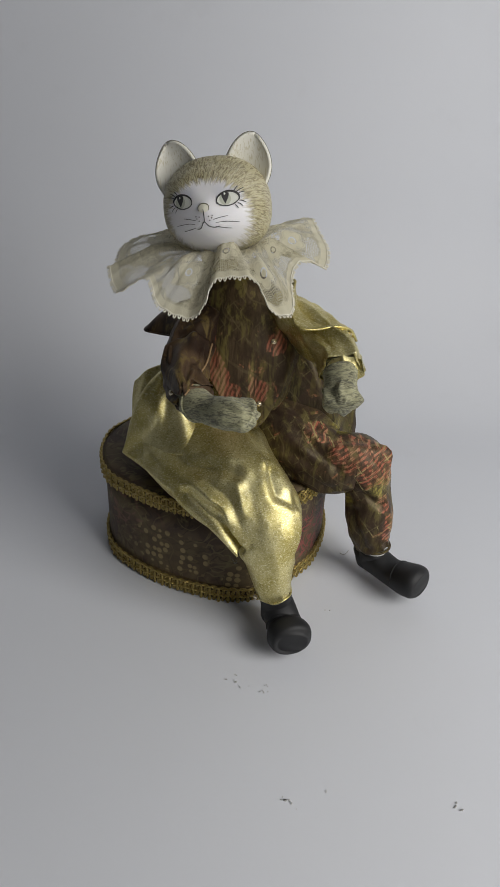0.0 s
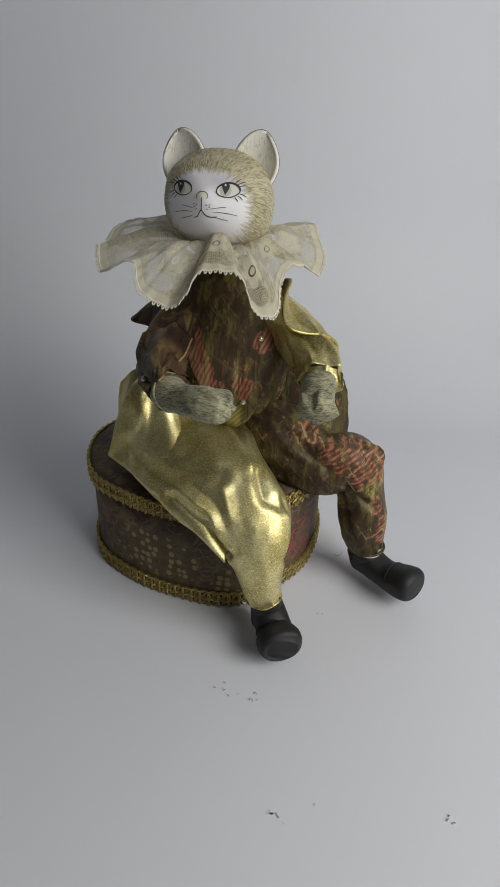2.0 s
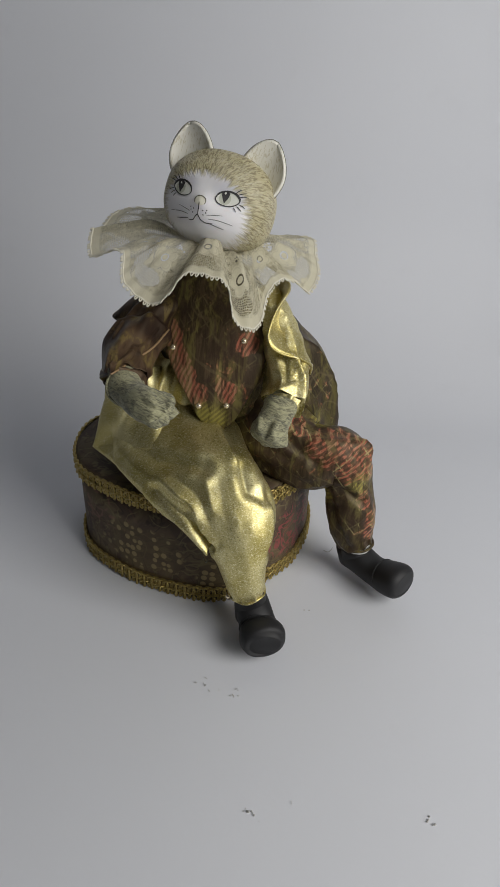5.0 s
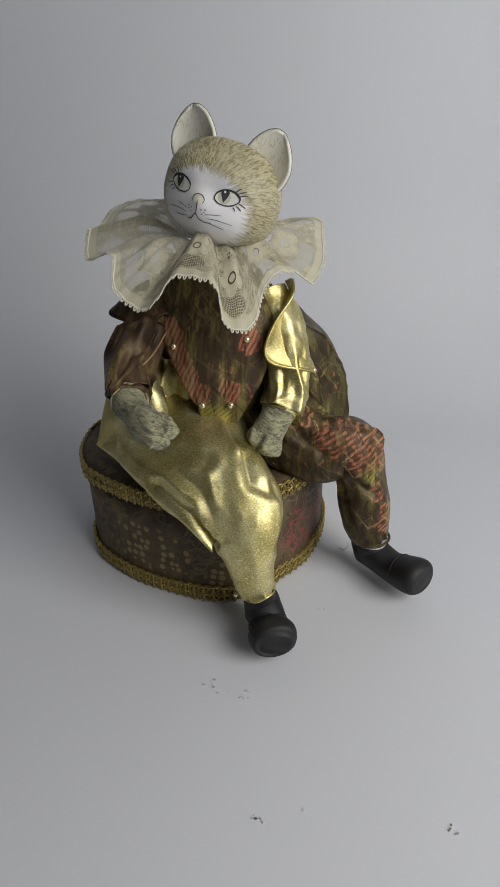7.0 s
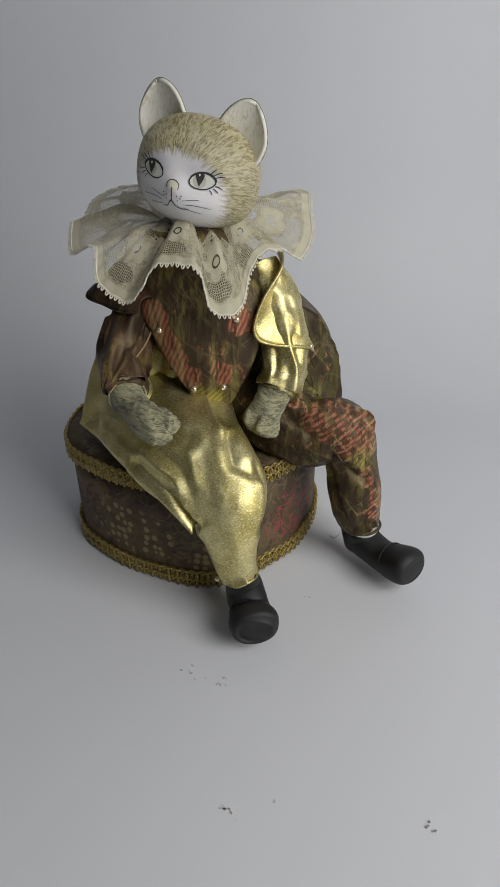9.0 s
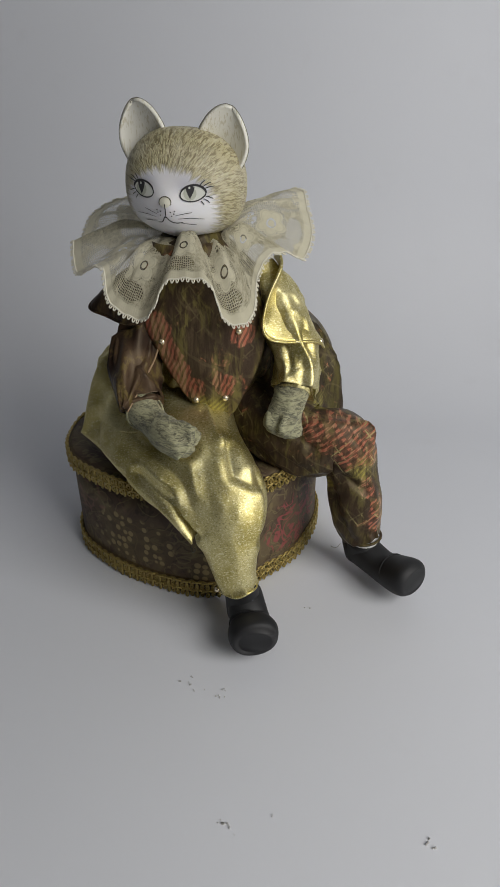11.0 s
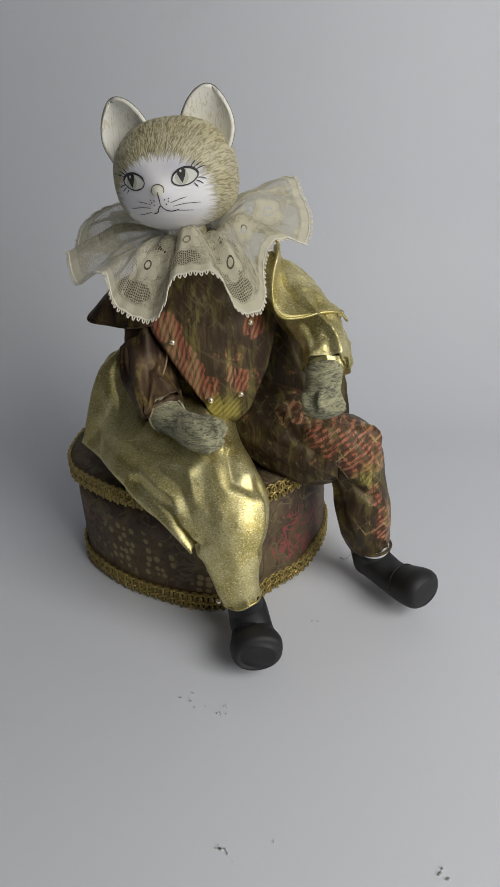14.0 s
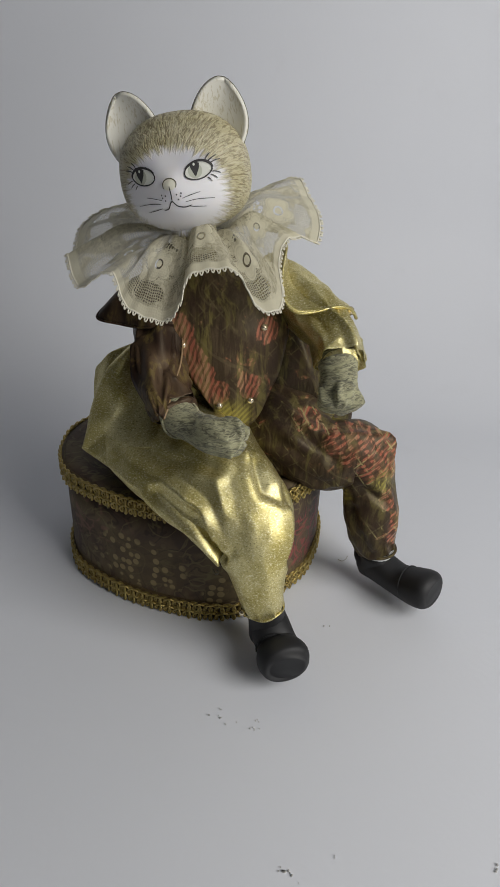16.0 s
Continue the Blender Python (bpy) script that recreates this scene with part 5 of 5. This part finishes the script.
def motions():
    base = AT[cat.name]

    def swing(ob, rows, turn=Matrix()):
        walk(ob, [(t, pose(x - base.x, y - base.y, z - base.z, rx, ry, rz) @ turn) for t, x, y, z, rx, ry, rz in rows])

    # ROWS
    swing(head, [(0, -0.0067, 0.0170, 0.2027, -16.7, -5.8, -4.0), (0.5, -0.0037, 0.0195, 0.2021, -18.9, -4.1, -5.0), (1, -0.0013, 0.0210, 0.2022, -19.6, -1.8, -6.5),
        (1.5, 0.0011, 0.0212, 0.2035, -18.7, 0.6, -7.4), (2, 0.0028, 0.0228, 0.2029, -20.6, 2.7, -7.9), (2.5, 0.0048, 0.0212, 0.2022, -20.8, 4.7, -8.6),
        (3, 0.0059, 0.0188, 0.2017, -20.6, 7.3, -8.6), (3.5, 0.0083, 0.0172, 0.2015, -18.8, 9.7, -8.5), (4, 0.0096, 0.0183, 0.1999, -19.8, 10.7, -9.1),
        (6.5, 0.0130, 0.0133, 0.1955, -11.0, 16.0, -11.5), (7, 0.0146, 0.0106, 0.1955, -9.1, 17.5, -10.4), (7.5, 0.0118, 0.0089, 0.1933, -8.7, 15.1, -10.4),
        (8, 0.0111, 0.0073, 0.1925, -6.3, 15.2, -9.6), (8.5, 0.0096, 0.0065, 0.1911, -5.2, 13.7, -9.0), (9, 0.0104, 0.0060, 0.1914, -2.7, 12.9, -6.4),
        (11.5, 0.0026, 0.0104, 0.1923, 2.0, 3.0, -0.7), (12, 0.0033, 0.0089, 0.1933, 2.6, 2.1, 0.9), (12.5, 0.0030, 0.0105, 0.1935, 0.0, -0.0, 0.0),
        (13, 0.0028, 0.0060, 0.1954, 0.7, -0.8, 1.8), (13.5, 0.0025, 0.0063, 0.1963, 0.0, -3.1, 0.9), (14, 0.0023, 0.0055, 0.1967, -1.7, -3.3, 1.8),
        (14.5, 0.0016, 0.0058, 0.1967, -2.9, -3.8, 1.2), (15, -0.0017, 0.0064, 0.1944, -7.2, -5.2, 0.2), (15.5, -0.0022, 0.0066, 0.1946, -6.6, -4.4, 0.2),
        (16, -0.0056, 0.0068, 0.1948, -6.4, -7.7, -3.3)], HEAD_TURN)
    swing(torso, [(0, 0.0059, 0.0209, 0.0786, -14.7, -4.0, -9.7), (0.5, 0.0059, 0.0213, 0.0787, -15.7, -3.5, -11.1), (1, 0.0055, 0.0212, 0.0794, -14.7, -2.7, -11.3),
        (1.5, 0.0048, 0.0206, 0.0806, -14.2, -1.7, -12.4), (2, 0.0044, 0.0208, 0.0812, -14.4, -1.3, -12.9), (2.5, 0.0043, 0.0206, 0.0811, -13.1, -0.9, -12.9),
        (3, 0.0041, 0.0203, 0.0812, -11.5, -0.9, -12.9), (3.5, 0.0038, 0.0196, 0.0815, -10.0, 0.1, -14.0), (4, 0.0050, 0.0193, 0.0810, -9.2, -1.0, -13.8),
        (6.5, 0.0032, 0.0174, 0.0789, -5.9, 0.3, -12.5), (7, 0.0035, 0.0192, 0.0805, -2.3, 1.8, -11.4), (7.5, 0.0036, 0.0196, 0.0809, 0.0, 0.7, -11.0),
        (8, 0.0047, 0.0194, 0.0812, 2.8, 0.0, -9.8), (8.5, 0.0037, 0.0198, 0.0809, 3.7, 0.7, -9.4), (9, 0.0044, 0.0206, 0.0822, 4.9, 0.3, -5.5),
        (11.5, 0.0043, 0.0214, 0.0815, 5.0, 0.5, -3.9), (12, 0.0046, 0.0211, 0.0811, 4.5, 0.6, -1.7), (12.5, 0.0050, 0.0200, 0.0799, 0.0, 0.0, 0.0),
        (13, 0.0041, 0.0196, 0.0809, 1.5, -0.6, 4.8), (13.5, 0.0039, 0.0187, 0.0814, 0.8, -1.5, 7.7), (14, 0.0047, 0.0187, 0.0811, -0.6, -1.6, 8.3),
        (14.5, 0.0054, 0.0195, 0.0807, -0.8, -0.5, 4.2), (15, 0.0048, 0.0202, 0.0802, -1.5, -1.7, 2.8), (15.5, 0.0053, 0.0207, 0.0799, -0.6, -1.4, 2.4),
        (16, 0.0052, 0.0210, 0.0786, -3.2, -3.0, 0.4)])
    swing(collar, [(0, -0.0032, 0.0155, 0.1755, -13.8, -3.5, 0.2), (1.5, -0.0002, 0.0172, 0.1770, -14.7, 1.9, -2.5), (3.5, 0.0027, 0.0154, 0.1753, -15.4, 10.1, -5.4),
        (4, 0.0033, 0.0165, 0.1733, -16.3, 11.5, -5.0), (7, 0.0044, 0.0103, 0.1693, -7.8, 10.4, -9.6), (8, 0.0029, 0.0097, 0.1655, -7.2, 8.4, -9.5),
        (9, 0.0033, 0.0101, 0.1638, -4.6, 5.8, -8.4), (12.5, 0.0040, 0.0120, 0.1650, 0.0, -0.0, 0.0), (14.5, 0.0049, 0.0121, 0.1679, -0.7, -2.4, 2.9),
        (16, -0.0005, 0.0127, 0.1663, -4.4, -5.6, -0.1)])
    swing(arm_brown, [(0, -0.0212, 0.0143, 0.1400, -30.5, 4.8, -3.6), (0.5, -0.0219, 0.0142, 0.1408, -31.0, 6.3, -2.1), (1, -0.0231, 0.0136, 0.1412, -33.4, 8.6, -1.5),
        (1.5, -0.0253, 0.0118, 0.1412, -37.2, 11.7, -1.1), (2, -0.0236, 0.0140, 0.1427, -37.0, 12.9, -3.9), (2.5, -0.0230, 0.0147, 0.1431, -35.6, 14.7, -6.2),
        (3, -0.0228, 0.0149, 0.1434, -34.3, 17.4, -7.7), (3.5, -0.0226, 0.0147, 0.1437, -32.7, 20.8, -8.4), (4, -0.0229, 0.0151, 0.1440, -33.1, 17.8, -11.0),
        (6.5, -0.0231, 0.0156, 0.1448, -20.5, 16.4, -14.0), (7, -0.0225, 0.0158, 0.1446, -15.3, 15.0, -13.0), (7.5, -0.0228, 0.0153, 0.1438, -13.3, 14.5, -12.8),
        (8, -0.0227, 0.0148, 0.1425, -9.3, 12.9, -11.6), (8.5, -0.0226, 0.0144, 0.1418, -8.8, 12.4, -10.1), (9, -0.0219, 0.0138, 0.1405, -7.2, 11.1, -8.0),
        (11.5, -0.0224, 0.0135, 0.1391, -1.0, 3.6, -2.8), (12, -0.0222, 0.0135, 0.1389, 0.1, 1.7, -1.3), (12.5, -0.0220, 0.0140, 0.1400, 0.0, -0.0, -0.0),
        (13, -0.0219, 0.0137, 0.1391, 0.8, -1.3, 0.3), (13.5, -0.0218, 0.0138, 0.1392, 0.7, -2.5, 0.5), (14, -0.0217, 0.0140, 0.1397, 0.1, -3.9, 0.7),
        (14.5, -0.0217, 0.0142, 0.1399, -0.6, -5.1, 0.5), (15, -0.0220, 0.0140, 0.1396, -1.8, -4.4, -0.7), (15.5, -0.0214, 0.0136, 0.1385, -2.6, -5.2, -1.0),
        (16, -0.0218, 0.0139, 0.1391, -5.9, -4.8, -3.0)])
    swing(arm_gold, [(0, 0.0394, 0.0144, 0.1492, -26.0, -14.3, -5.4), (0.5, 0.0393, 0.0144, 0.1483, -28.3, -11.3, -4.3), (1, 0.0393, 0.0142, 0.1474, -28.9, -7.4, -2.9),
        (1.5, 0.0390, 0.0140, 0.1468, -27.7, -3.4, -2.2), (2, 0.0385, 0.0144, 0.1470, -28.6, 1.4, -3.0), (2.5, 0.0389, 0.0140, 0.1464, -25.9, 6.1, -3.8),
        (3, 0.0388, 0.0138, 0.1458, -23.3, 10.6, -4.4), (3.5, 0.0397, 0.0131, 0.1449, -19.6, 14.1, -5.2), (4, 0.0385, 0.0133, 0.1441, -17.9, 16.4, -2.1),
        (6.5, 0.0404, 0.0105, 0.1394, 3.2, 22.0, -5.0), (7, 0.0415, 0.0097, 0.1383, 6.7, 21.8, -5.4), (7.5, 0.0413, 0.0095, 0.1379, 9.1, 22.0, -6.0),
        (8, 0.0417, 0.0089, 0.1374, 11.0, 21.1, -6.9), (8.5, 0.0420, 0.0086, 0.1377, 12.3, 19.4, -7.7), (9, 0.0439, 0.0090, 0.1392, 11.8, 17.1, -7.7),
        (11.5, 0.0445, 0.0111, 0.1430, 5.4, 6.3, -3.1), (12, 0.0459, 0.0112, 0.1436, 3.7, 3.1, -1.6), (12.5, 0.0450, 0.0120, 0.1450, -0.0, -0.0, 0.0),
        (13, 0.0475, 0.0118, 0.1462, -0.1, -2.8, -2.2), (13.5, 0.0480, 0.0120, 0.1476, -1.6, -5.3, -4.0), (14, 0.0488, 0.0120, 0.1483, -3.6, -7.4, -5.2),
        (14.5, 0.0489, 0.0119, 0.1493, -6.5, -6.7, -9.0), (15, 0.0450, 0.0129, 0.1491, -8.4, -10.2, -7.1), (15.5, 0.0452, 0.0127, 0.1482, -8.6, -11.7, -6.0),
        (16, 0.0422, 0.0138, 0.1490, -10.8, -12.2, -7.4)])
    # END ROWS


motions()
